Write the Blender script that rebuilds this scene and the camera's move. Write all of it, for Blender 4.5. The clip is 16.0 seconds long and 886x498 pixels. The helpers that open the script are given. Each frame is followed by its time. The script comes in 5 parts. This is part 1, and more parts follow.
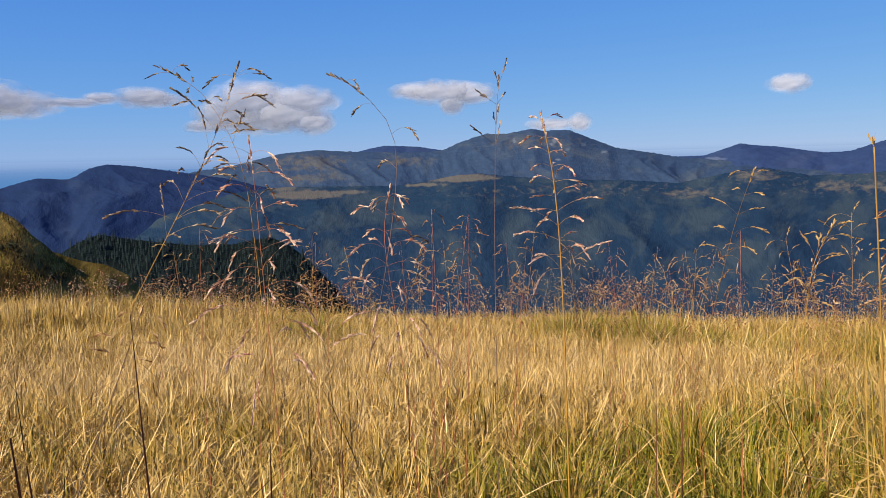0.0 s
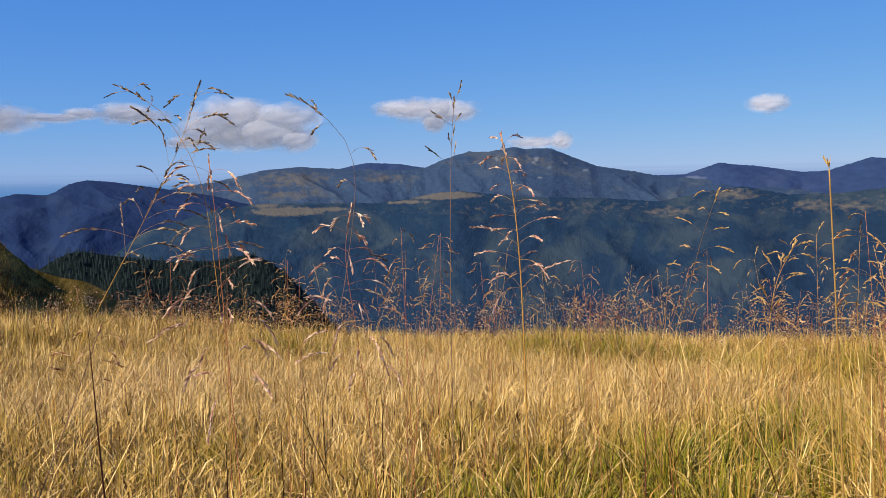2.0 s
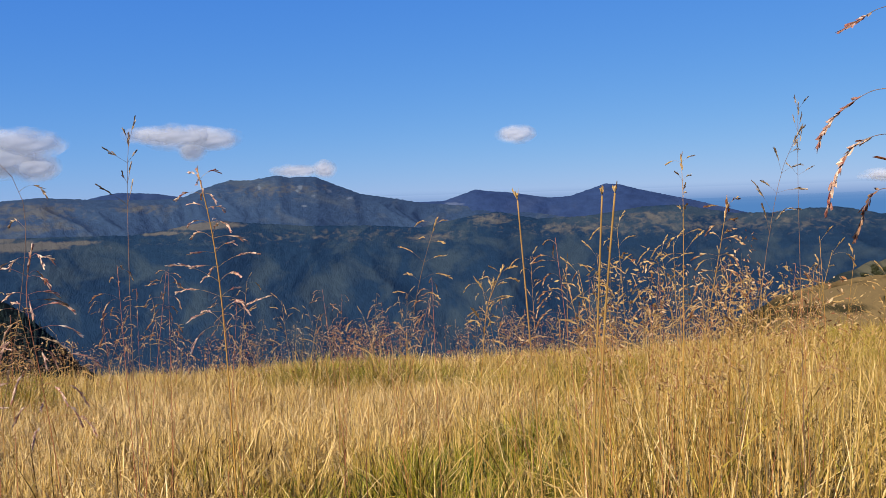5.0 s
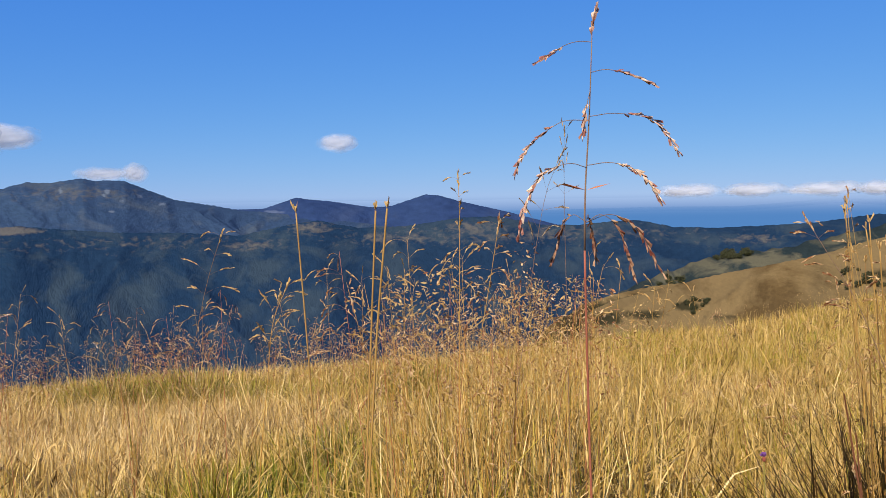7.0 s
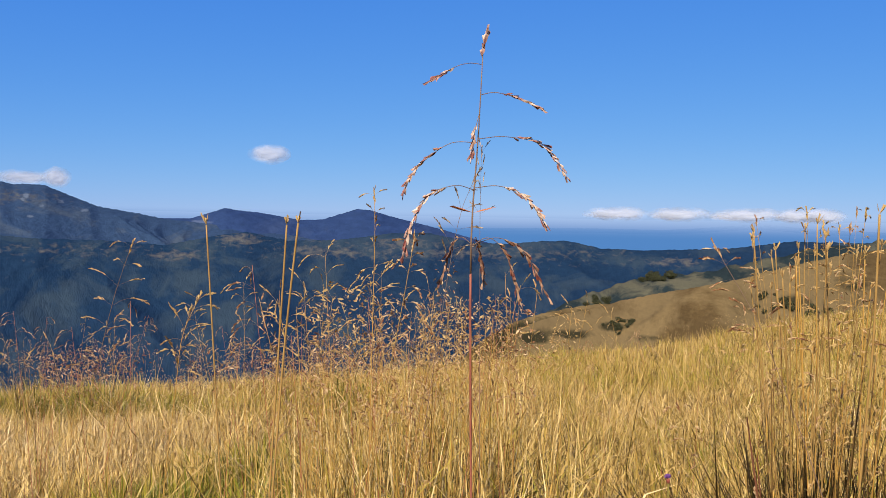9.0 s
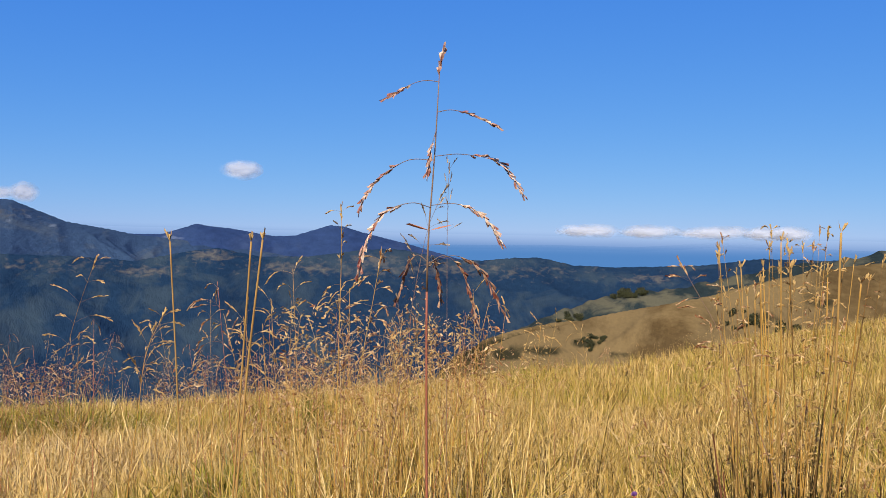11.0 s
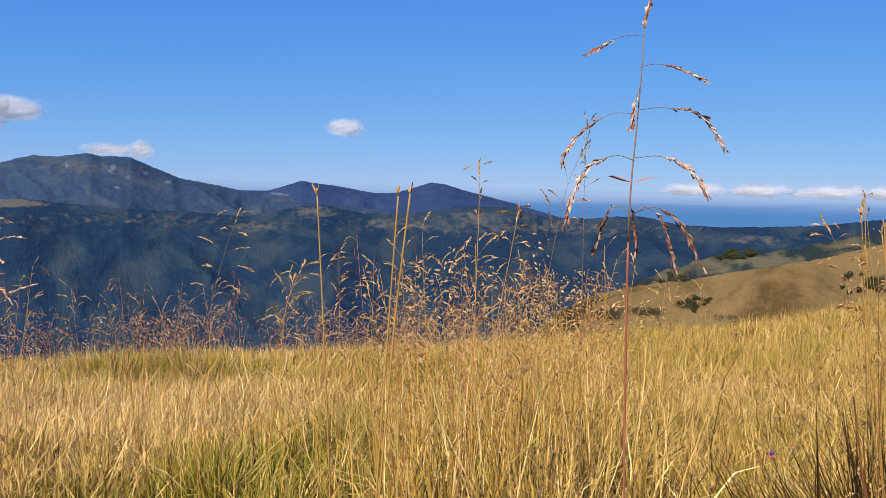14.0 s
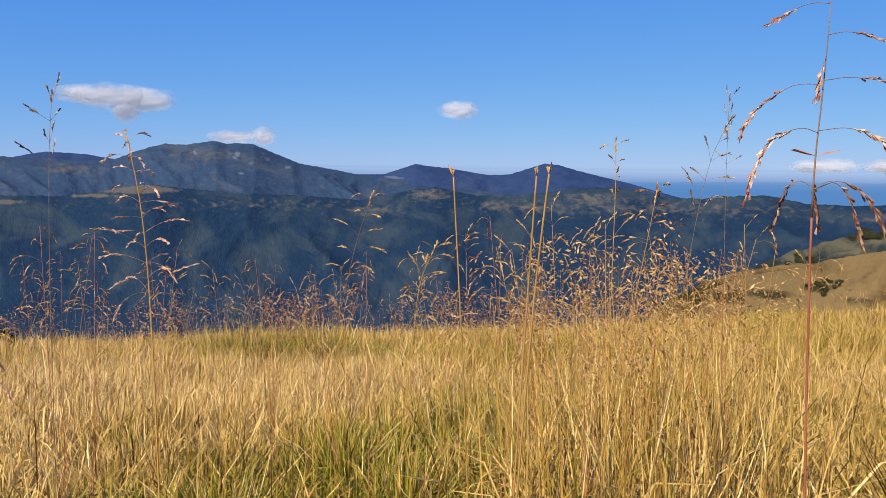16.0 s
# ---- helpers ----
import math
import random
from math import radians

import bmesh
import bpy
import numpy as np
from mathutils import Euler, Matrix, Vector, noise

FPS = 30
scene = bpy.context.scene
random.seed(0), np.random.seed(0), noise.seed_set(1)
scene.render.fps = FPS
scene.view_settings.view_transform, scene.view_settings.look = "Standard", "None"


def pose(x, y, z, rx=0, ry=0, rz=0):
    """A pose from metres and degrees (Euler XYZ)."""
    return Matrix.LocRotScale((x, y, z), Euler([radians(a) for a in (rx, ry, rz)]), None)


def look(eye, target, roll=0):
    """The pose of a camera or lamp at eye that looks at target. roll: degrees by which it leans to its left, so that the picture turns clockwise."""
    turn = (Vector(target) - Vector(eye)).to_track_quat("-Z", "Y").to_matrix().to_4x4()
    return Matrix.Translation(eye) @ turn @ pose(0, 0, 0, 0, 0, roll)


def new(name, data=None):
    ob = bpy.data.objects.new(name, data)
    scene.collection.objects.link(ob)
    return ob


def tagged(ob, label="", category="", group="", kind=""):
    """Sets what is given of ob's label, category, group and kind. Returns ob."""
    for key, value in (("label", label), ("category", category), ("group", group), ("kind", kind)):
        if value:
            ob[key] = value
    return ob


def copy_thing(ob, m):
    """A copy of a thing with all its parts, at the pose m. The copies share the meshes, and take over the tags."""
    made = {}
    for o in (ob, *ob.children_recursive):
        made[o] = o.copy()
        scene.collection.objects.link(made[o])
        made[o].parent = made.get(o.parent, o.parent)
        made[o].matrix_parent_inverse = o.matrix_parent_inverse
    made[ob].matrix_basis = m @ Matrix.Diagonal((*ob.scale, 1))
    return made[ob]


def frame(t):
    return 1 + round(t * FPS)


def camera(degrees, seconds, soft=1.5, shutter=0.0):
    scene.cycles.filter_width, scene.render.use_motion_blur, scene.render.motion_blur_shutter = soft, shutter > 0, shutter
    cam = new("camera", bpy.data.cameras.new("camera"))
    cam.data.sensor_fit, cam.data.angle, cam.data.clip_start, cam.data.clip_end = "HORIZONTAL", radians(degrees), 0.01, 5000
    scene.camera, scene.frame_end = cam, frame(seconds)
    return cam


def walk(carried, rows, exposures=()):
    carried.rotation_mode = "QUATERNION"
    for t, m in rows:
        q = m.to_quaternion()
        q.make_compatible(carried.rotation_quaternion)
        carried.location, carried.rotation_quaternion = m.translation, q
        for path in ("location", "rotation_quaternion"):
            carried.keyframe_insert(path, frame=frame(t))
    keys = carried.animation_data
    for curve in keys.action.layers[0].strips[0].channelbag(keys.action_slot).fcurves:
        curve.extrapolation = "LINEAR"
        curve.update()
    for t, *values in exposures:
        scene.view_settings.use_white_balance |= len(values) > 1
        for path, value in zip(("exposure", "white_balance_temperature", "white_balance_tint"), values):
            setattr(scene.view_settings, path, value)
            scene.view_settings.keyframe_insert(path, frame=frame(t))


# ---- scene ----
# ---- camera ----
EYE = 0.75
cam = camera(55.95, 16.0, soft=0.85)
# seconds, place, yaw, pitch, roll
ROWS = [
    (0.0, 0.0000, -0.0000, 0.7500, -0.13, -5.89, 1.22),
    (0.5, 0.0007, -0.0002, 0.7501, -0.13, -5.93, 1.12),
    (1.0, 0.0022, -0.0005, 0.7502, -0.14, -5.97, 1.23),
    (1.5, 0.0087, -0.0021, 0.7507, -0.34, -5.6, 1.07),
    (2.0, 0.0203, -0.0049, 0.7517, -1.34, -4.72, 0.94),
    (2.5, 0.0319, -0.0077, 0.7526, -3.36, -3.92, 0.9),
    (3.0, 0.0435, -0.0105, 0.7536, -6.2, -3.15, 0.86),
    (3.5, 0.0558, -0.0135, 0.7546, -8.81, -2.83, 1.13),
    (4.0, 0.0638, -0.0154, 0.7553, -10.69, -2.64, 1.52),
    (4.5, 0.0696, -0.0168, 0.7558, -13.44, -2.64, 1.62),
    (5.0, 0.0798, -0.0193, 0.7566, -17.37, -3.17, 1.71),
    (7.5, 0.1334, -0.0322, 0.7610, -31.43, -2.49, 0.25),
    (8.0, 0.1377, -0.0333, 0.7614, -32.7, -2.36, -0.25),
    (8.5, 0.1414, -0.0341, 0.7617, -33.32, -2.23, -0.65),
    (9.0, 0.1450, -0.0350, 0.7620, -34.25, -1.67, -1.02),
    (11.5, 0.1522, -0.0368, 0.7626, -36.14, -0.47, -1.17),
    (12.0, 0.1450, -0.0350, 0.7620, -34.64, -2.08, -1.42),
    (12.5, 0.1363, -0.0329, 0.7613, -33.81, -2.5, -1.65),
    (13.0, 0.1298, -0.0313, 0.7607, -33.54, -2.64, -1.76),
    (13.5, 0.1189, -0.0287, 0.7598, -32.02, -2.97, -1.8),
    (14.0, 0.1087, -0.0263, 0.7590, -29.24, -3.56, -1.52),
    (14.5, 0.1000, -0.0242, 0.7583, -26.59, -4.0, -1.36),
    (15.0, 0.0928, -0.0224, 0.7577, -24.68, -4.38, -1.05),
    (15.5, 0.0884, -0.0214, 0.7573, -22.99, -4.68, -1.01),
    (16.0, 0.0841, -0.0203, 0.7570, -21.49, -4.95, -0.7),
]
walk(cam, [(t, pose(x, y, z, 90 + pitch, roll, yaw)) for t, x, y, z, yaw, pitch, roll in ROWS],
     [(0.0, -0.05, 6950, 10), (2.5, -0.10, 6800, 10), (5.0, -0.14, 6550, 10), (9.0, -0.10, 6350, 10), (12.5, -0.08, 6400, 10), (16.0, -0.04, 6650, 10)])

# ---- world and sun ----
SUN_AZ, SUN_EL = -126.0, 43.0          # degrees clockwise from straight ahead; above the horizon
world = bpy.data.worlds.new("sky")
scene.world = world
world.use_nodes = True
wn, wl = world.node_tree.nodes, world.node_tree.links
sky = wn.new("ShaderNodeTexSky")
sky.sky_type, sky.sun_disc = "NISHITA", False
sky.sun_elevation, sky.sun_rotation = radians(SUN_EL), radians(SUN_AZ)
sky.altitude, sky.air_density, sky.dust_density, sky.ozone_density = 1700, 1.0, 0.35, 3.0
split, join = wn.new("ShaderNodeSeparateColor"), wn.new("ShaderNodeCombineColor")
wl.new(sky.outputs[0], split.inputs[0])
for k, (gain, power) in enumerate(((0.47, 1.0), (1.44, 0.62), (5.8, 0.2))):      # gain and power for each channel, set for an even, deep blue
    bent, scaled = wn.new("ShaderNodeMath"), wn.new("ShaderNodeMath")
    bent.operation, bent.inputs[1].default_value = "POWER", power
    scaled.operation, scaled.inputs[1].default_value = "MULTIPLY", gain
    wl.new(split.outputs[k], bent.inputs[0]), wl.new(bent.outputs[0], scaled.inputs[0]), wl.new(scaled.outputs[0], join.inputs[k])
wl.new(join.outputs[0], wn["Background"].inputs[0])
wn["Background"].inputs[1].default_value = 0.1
sun = new("sun", bpy.data.lights.new("sun", "SUN"))
sun.data.energy, sun.data.angle, sun.data.color = 8.7, radians(0.5), (1.0, 0.88, 0.70)
sa, se = radians(SUN_AZ), radians(SUN_EL)
SUN_DIR = Vector((math.sin(sa) * math.cos(se), math.cos(sa) * math.cos(se), math.sin(se)))
sun.matrix_world = look(SUN_DIR * 30, (0, 0, 0))


# ---- materials ----
def material(name):
    m = bpy.data.materials.new(name)
    m.use_nodes = True
    return m, m.node_tree.nodes, m.node_tree.links, m.node_tree.nodes["Principled BSDF"]


def ramp(nodes, links, source, stops):
    r = nodes.new("ShaderNodeValToRGB")
    while len(r.color_ramp.elements) < len(stops):
        r.color_ramp.elements.new(0.5)
    for e, (at, colour) in zip(r.color_ramp.elements, stops):
        e.position, e.color = at, (*colour, 1)
    links.new(source, r.inputs[0])
    return r.outputs[0]


def noise_node(nodes, links, coords, scale, detail=5.0, rough=0.6, warp=0.0):
    n = nodes.new("ShaderNodeTexNoise")
    n.inputs["Scale"].default_value, n.inputs["Detail"].default_value = scale, detail
    n.inputs["Roughness"].default_value, n.inputs["Distortion"].default_value = rough, warp
    links.new(coords, n.inputs["Vector"])
    return n.outputs[0]


def mix_colour(nodes, links, factor, a, b):
    m = nodes.new("ShaderNodeMix")
    m.data_type = "RGBA"
    for value, socket in ((factor, m.inputs[0]), (a, m.inputs[6]), (b, m.inputs[7])):
        if isinstance(value, (tuple, float, int)):
            socket.default_value = (*value, 1) if isinstance(value, tuple) else value
        else:
            links.new(value, socket)
    return m.outputs[2]


def grass_material(name, low, high, spread, through_light=0.14, rough=0.5):
    """Blades that run from low (root) to high (tip), differing from blade to blade by the colours of spread."""
    m, n, l, p = material(name)
    geo = n.new("ShaderNodeNewGeometry")
    uv = n.new("ShaderNodeTexCoord")
    sep = n.new("ShaderNodeSeparateXYZ")
    l.new(uv.outputs["UV"], sep.inputs[0])
    # low puts dead brown roots and the shade between blades into the colour
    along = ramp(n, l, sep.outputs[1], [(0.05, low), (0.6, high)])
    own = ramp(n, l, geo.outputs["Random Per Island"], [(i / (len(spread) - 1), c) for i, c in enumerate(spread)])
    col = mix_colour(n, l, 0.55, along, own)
    patch = noise_node(n, l, uv.outputs["Object"], 1.7, 4.0)
    tone = ramp(n, l, patch, [(0.3, (0.72, 0.72, 0.7)), (0.7, (1.15, 1.1, 1.0))])
    mul = n.new("ShaderNodeMix")
    mul.data_type, mul.blend_type = "RGBA", "MULTIPLY"
    mul.inputs[0].default_value = 1.0
    l.new(col, mul.inputs[6]), l.new(tone, mul.inputs[7])
    col = mul.outputs[2]
    l.new(col, p.inputs["Base Color"])
    p.inputs["Roughness"].default_value, p.inputs["Specular IOR Level"].default_value = rough, 0.12
    tr = n.new("ShaderNodeBsdfTranslucent")
    l.new(col, tr.inputs[0])
    mx = n.new("ShaderNodeMixShader")
    mx.inputs[0].default_value = through_light
    l.new(p.outputs[0], mx.inputs[1]), l.new(tr.outputs[0], mx.inputs[2])
    l.new(mx.outputs[0], n["Material Output"].inputs[0])
    return m


def stalk_material(name, colours, scale=60.0, rough=0.5, through_light=0.0):
    """Dry stalks and spikelets: colours that run into one another along the plant, and differ from piece to piece."""
    m, n, l, p = material(name)
    geo = n.new("ShaderNodeNewGeometry")
    tc = n.new("ShaderNodeTexCoord")
    f = noise_node(n, l, tc.outputs["Object"], scale, 3.0)
    add = n.new("ShaderNodeMath")
    add.operation = "MULTIPLY_ADD"
    add.inputs[1].default_value = 0.6
    l.new(geo.outputs["Random Per Island"], add.inputs[0]), l.new(f, add.inputs[2])
    half = n.new("ShaderNodeMath")
    half.operation = "MULTIPLY"
    half.inputs[1].default_value = 0.72
    l.new(add.outputs[0], half.inputs[0])
    k = len(colours) - 1
    col = ramp(n, l, half.outputs[0], [(0.15 + 0.7 * i / k, c) for i, c in enumerate(colours)])
    l.new(col, p.inputs["Base Color"])
    p.inputs["Roughness"].default_value, p.inputs["Specular IOR Level"].default_value = rough, 0.12
    if through_light:
        tr = n.new("ShaderNodeBsdfTranslucent")
        l.new(col, tr.inputs[0])
        mx = n.new("ShaderNodeMixShader")
        mx.inputs[0].default_value = through_light
        l.new(p.outputs[0], mx.inputs[1]), l.new(tr.outputs[0], mx.inputs[2])
        l.new(mx.outputs[0], n["Material Output"].inputs[0])
    return m


def hill_material(name, forest, clearing, share, patch_scale, grain_scale, bump=0.4, rock=None, field=None, coords="UV"):
    """Wooded slopes with clearings: share is the part of the slope that is open ground. The UV of a hill runs along its crest and up its height, in metres."""
    m, n, l, p = material(name)
    tc = n.new("ShaderNodeTexCoord")
    patch = noise_node(n, l, tc.outputs[coords], patch_scale, 7.0, 0.62, 0.6)
    grain = noise_node(n, l, tc.outputs[coords], grain_scale, 5.0, 0.7)
    patch2 = noise_node(n, l, tc.outputs[coords], patch_scale * 6, 5.0, 0.6, 0.5)
    dark = mix_colour(n, l, grain, tuple(c * 0.55 for c in forest), tuple(c * 1.45 for c in forest))
    light = mix_colour(n, l, grain, tuple(c * 0.75 for c in clearing), tuple(c * 1.2 for c in clearing))
    f = ramp(n, l, patch, [(max(0.0, 0.62 - share), (0, 0, 0)), (min(1.0, 0.74 - share), (1, 1, 1))])
    col = mix_colour(n, l, f, dark, light)
    for layer, colour in (("open_ground", field), ("bare_rock", rock)):
        if colour:
            at = n.new("ShaderNodeAttribute")
            at.attribute_name = layer
            ragged = n.new("ShaderNodeMath")
            ragged.operation = "MULTIPLY_ADD"
            ragged.inputs[1].default_value = 2.2
            half = n.new("ShaderNodeMath")
            half.operation, half.inputs[1].default_value, half.inputs[2].default_value = "MULTIPLY_ADD", 1.0, -1.1
            l.new(at.outputs["Fac"], half.inputs[0]), l.new(patch2, ragged.inputs[0]), l.new(half.outputs[0], ragged.inputs[2])
            edge = ramp(n, l, ragged.outputs[0], [(0.45, (0, 0, 0)), (1.1, (0.9, 0.9, 0.9))])
            tone = mix_colour(n, l, grain, tuple(c * 0.7 for c in colour), tuple(c * 1.2 for c in colour))
            col = mix_colour(n, l, edge, col, tone)
    l.new(col, p.inputs["Base Color"])
    p.inputs["Roughness"].default_value = 1.0
    p.inputs["Specular IOR Level"].default_value = 0.0
    b = n.new("ShaderNodeBump")
    b.inputs["Strength"].default_value, b.inputs["Distance"].default_value = bump, 0.35 / grain_scale
    l.new(grain, b.inputs["Height"]), l.new(b.outputs[0], p.inputs["Normal"])
    return m


def sward_material():
    """Meadow grass: the first UV coordinate runs from fresh green over gold and straw to bleached, and each blade strays a little from it."""
    m, n, l, p = material("meadow_blade")
    geo, uv, sep = n.new("ShaderNodeNewGeometry"), n.new("ShaderNodeTexCoord"), n.new("ShaderNodeSeparateXYZ")
    l.new(uv.outputs["UV"], sep.inputs[0])
    stray = n.new("ShaderNodeMath")
    stray.operation, stray.inputs[1].default_value = "MULTIPLY_ADD", 0.34
    off = n.new("ShaderNodeMath")
    off.operation, off.inputs[1].default_value = "SUBTRACT", 0.17
    l.new(geo.outputs["Random Per Island"], stray.inputs[0]), l.new(sep.outputs[0], off.inputs[0]), l.new(off.outputs[0], stray.inputs[2])
    col = ramp(n, l, stray.outputs[0], [(0.0, (0.065, 0.084, 0.007)), (0.2, (0.20, 0.195, 0.016)), (0.36, (0.31, 0.255, 0.034)), (0.52, (0.365, 0.24, 0.062)), (0.68, (0.50, 0.34, 0.105)), (0.84, (0.64, 0.46, 0.185)), (1.0, (0.74, 0.56, 0.28))])
    wob = n.new("ShaderNodeMath")
    wob.operation, wob.inputs[1].default_value = "MULTIPLY", 37.0
    part_of = n.new("ShaderNodeMath")
    part_of.operation = "FRACT"
    l.new(geo.outputs["Random Per Island"], wob.inputs[0]), l.new(wob.outputs[0], part_of.inputs[0])
    age = ramp(n, l, part_of.outputs[0], [(0.0, (0.16, 0.12, 0.08)), (0.10, (0.42, 0.33, 0.24)), (0.17, (0.85, 0.82, 0.76)), (0.75, (0.98, 0.98, 0.98)), (1.0, (1.18, 1.16, 1.1))])
    # Root tint: brown thatch plus shade between blades, put into the colour.
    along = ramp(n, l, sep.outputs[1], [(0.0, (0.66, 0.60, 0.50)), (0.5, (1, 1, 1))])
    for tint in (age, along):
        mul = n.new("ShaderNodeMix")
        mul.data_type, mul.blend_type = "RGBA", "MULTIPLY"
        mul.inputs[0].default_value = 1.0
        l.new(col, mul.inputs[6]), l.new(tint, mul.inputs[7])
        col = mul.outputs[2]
    l.new(col, p.inputs["Base Color"])
    p.inputs["Roughness"].default_value, p.inputs["Specular IOR Level"].default_value = 0.45, 0.2
    tr, mx = n.new("ShaderNodeBsdfTranslucent"), n.new("ShaderNodeMixShader")
    mx.inputs[0].default_value = 0.12
    l.new(col, tr.inputs[0]), l.new(p.outputs[0], mx.inputs[1]), l.new(tr.outputs[0], mx.inputs[2]), l.new(mx.outputs[0], n["Material Output"].inputs[0])
    return m


SWARD = sward_material()
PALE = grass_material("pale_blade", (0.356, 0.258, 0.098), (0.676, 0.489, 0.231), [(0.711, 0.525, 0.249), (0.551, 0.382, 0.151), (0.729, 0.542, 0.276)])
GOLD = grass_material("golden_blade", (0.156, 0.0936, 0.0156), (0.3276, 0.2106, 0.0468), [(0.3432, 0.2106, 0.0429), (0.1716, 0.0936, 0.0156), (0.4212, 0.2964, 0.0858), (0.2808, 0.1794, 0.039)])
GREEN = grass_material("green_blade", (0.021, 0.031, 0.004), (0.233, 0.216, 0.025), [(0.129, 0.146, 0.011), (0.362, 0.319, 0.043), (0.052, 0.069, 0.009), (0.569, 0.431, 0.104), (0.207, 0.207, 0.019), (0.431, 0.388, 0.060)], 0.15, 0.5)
# Dark dead leaves, with shade among the tuft's stalks put into the colour.
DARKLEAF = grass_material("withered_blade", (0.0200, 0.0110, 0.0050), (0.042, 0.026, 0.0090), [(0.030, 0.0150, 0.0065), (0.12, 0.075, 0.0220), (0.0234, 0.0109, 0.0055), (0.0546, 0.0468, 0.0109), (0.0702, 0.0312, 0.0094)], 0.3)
WITHERED = stalk_material("withered_leaf", [(0.0702, 0.0195, 0.0156), (0.156, 0.0624, 0.0312), (0.0936, 0.039, 0.0195), (0.234, 0.1326, 0.0546)], 14, 0.7, 0.15)
CULM = stalk_material("golden_culm", [(0.234, 0.1092, 0.0195), (0.4056, 0.234, 0.0546), (0.2652, 0.1092, 0.0234)], 25)
AMBER = stalk_material("amber_culm", [(0.18, 0.098, 0.027), (0.32, 0.195, 0.060), (0.145, 0.075, 0.021)], 18)
BROWNCULM = stalk_material("brown_culm", [(0.0702, 0.039, 0.014), (0.1716, 0.0975, 0.0312), (0.1014, 0.0468, 0.0156)], 18)
REDCULM = stalk_material("red_culm", [(0.2808, 0.0702, 0.0351), (0.3432, 0.1326, 0.0624), (0.2106, 0.0546, 0.039)], 25)
CRIMSON = stalk_material("crimson_culm", [(0.17, 0.040, 0.030), (0.30, 0.115, 0.065), (0.20, 0.060, 0.040), (0.13, 0.030, 0.026)], 30)
DARKCULM = stalk_material("dark_culm", [(0.078, 0.0546, 0.0468), (0.1872, 0.117, 0.078), (0.0936, 0.0702, 0.0624)], 25)
RUSSET = stalk_material("russet_spikelet", [(0.117, 0.0312, 0.0117), (0.2808, 0.117, 0.0429), (0.5928, 0.4212, 0.2262), (0.156, 0.0468, 0.0172), (0.4212, 0.2418, 0.1092)], 90, 0.8, 0.2)
CHAFF = stalk_material("chaff_spikelet", [(0.2184, 0.1014, 0.0273), (0.4056, 0.2496, 0.0858), (0.5616, 0.39, 0.1638), (0.2808, 0.1404, 0.0429)], 90, 0.8, 0.25)
FLUFF = stalk_material("fluff", [(0.4992, 0.351, 0.1638), (0.6552, 0.4914, 0.2808), (0.5772, 0.4134, 0.2184)], 60, 0.8, 0.3)
HEROHUSK = stalk_material("rust_red_husk", [(0.14, 0.030, 0.030), (0.32, 0.125, 0.092), (0.68, 0.53, 0.42), (0.22, 0.066, 0.050), (0.54, 0.37, 0.27), (0.14, 0.034, 0.032)], 150, 0.6, 0.15)
WINE = stalk_material("wine_red_spikelet", [(0.0858, 0.0195, 0.0156), (0.1872, 0.0546, 0.0351), (0.4368, 0.2808, 0.1716), (0.1092, 0.0273, 0.0195), (0.2652, 0.117, 0.0702)], 90, 0.8, 0.15)
# Palest stops stand for sunlit highlights on the husks, put into the colour.
ROSY = stalk_material("rosy_spikelet", [(0.17, 0.035, 0.032), (0.42, 0.19, 0.14), (0.80, 0.66, 0.50), (0.28, 0.085, 0.065), (0.68, 0.50, 0.36), (0.20, 0.05, 0.042)], 130, 0.55, 0.2)
DUSKY = stalk_material("dusky_spikelet", [(0.0468, 0.039, 0.039), (0.1404, 0.0858, 0.0624), (0.4368, 0.3354, 0.2262), (0.078, 0.0546, 0.039), (0.234, 0.156, 0.1014)], 90, 0.8, 0.2)
SOIL = hill_material("meadow_soil", (0.12, 0.08, 0.025), (0.22, 0.15, 0.05), 0.2, 0.9, 60.0, 0.6, coords="Object")
KNOLL = hill_material("knoll_turf", (0.055, 0.040, 0.010), (0.21, 0.145, 0.040), 0.16, 0.16, 2.6, 1.0)
# Lit and shaded slope put into two grass tones; the last is scrub.
GOLDHILL = hill_material("dry_hill_grass", (0.088, 0.058, 0.024), (0.165, 0.115, 0.050), 0.20, 0.035, 0.8, 1.0, (0.024, 0.024, 0.013))
GREENHILL = hill_material("hill_pasture", (0.018, 0.027, 0.028), (0.085, 0.080, 0.052), 0.17, 0.022, 0.16, 0.8)
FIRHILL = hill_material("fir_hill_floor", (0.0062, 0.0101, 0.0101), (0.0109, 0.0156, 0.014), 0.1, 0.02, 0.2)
# Blue distance haze is put into the base colours of these four.
MIDHILL = hill_material("hazed_wooded_slope", (0.0110, 0.0270, 0.0545), (0.0270, 0.0450, 0.0640), 0.13, 0.0065, 0.045, 0.8, None, (0.092, 0.088, 0.080))
MAINHILL = hill_material("hazed_high_ridge", (0.0255, 0.0475, 0.0900), (0.050, 0.069, 0.095), 0.09, 0.0045, 0.035, 0.8, (0.105, 0.13, 0.165), (0.072, 0.075, 0.078))
BACKHILL = hill_material("haze_blue_peaks", (0.0210, 0.0400, 0.0980), (0.0300, 0.0500, 0.1080), 0.1, 0.003, 0.02, 0.4, (0.075, 0.10, 0.16))
LEFTHILL = hill_material("haze_blue_range", (0.0125, 0.0255, 0.068), (0.0180, 0.0330, 0.076), 0.1, 0.003, 0.02, 0.5)


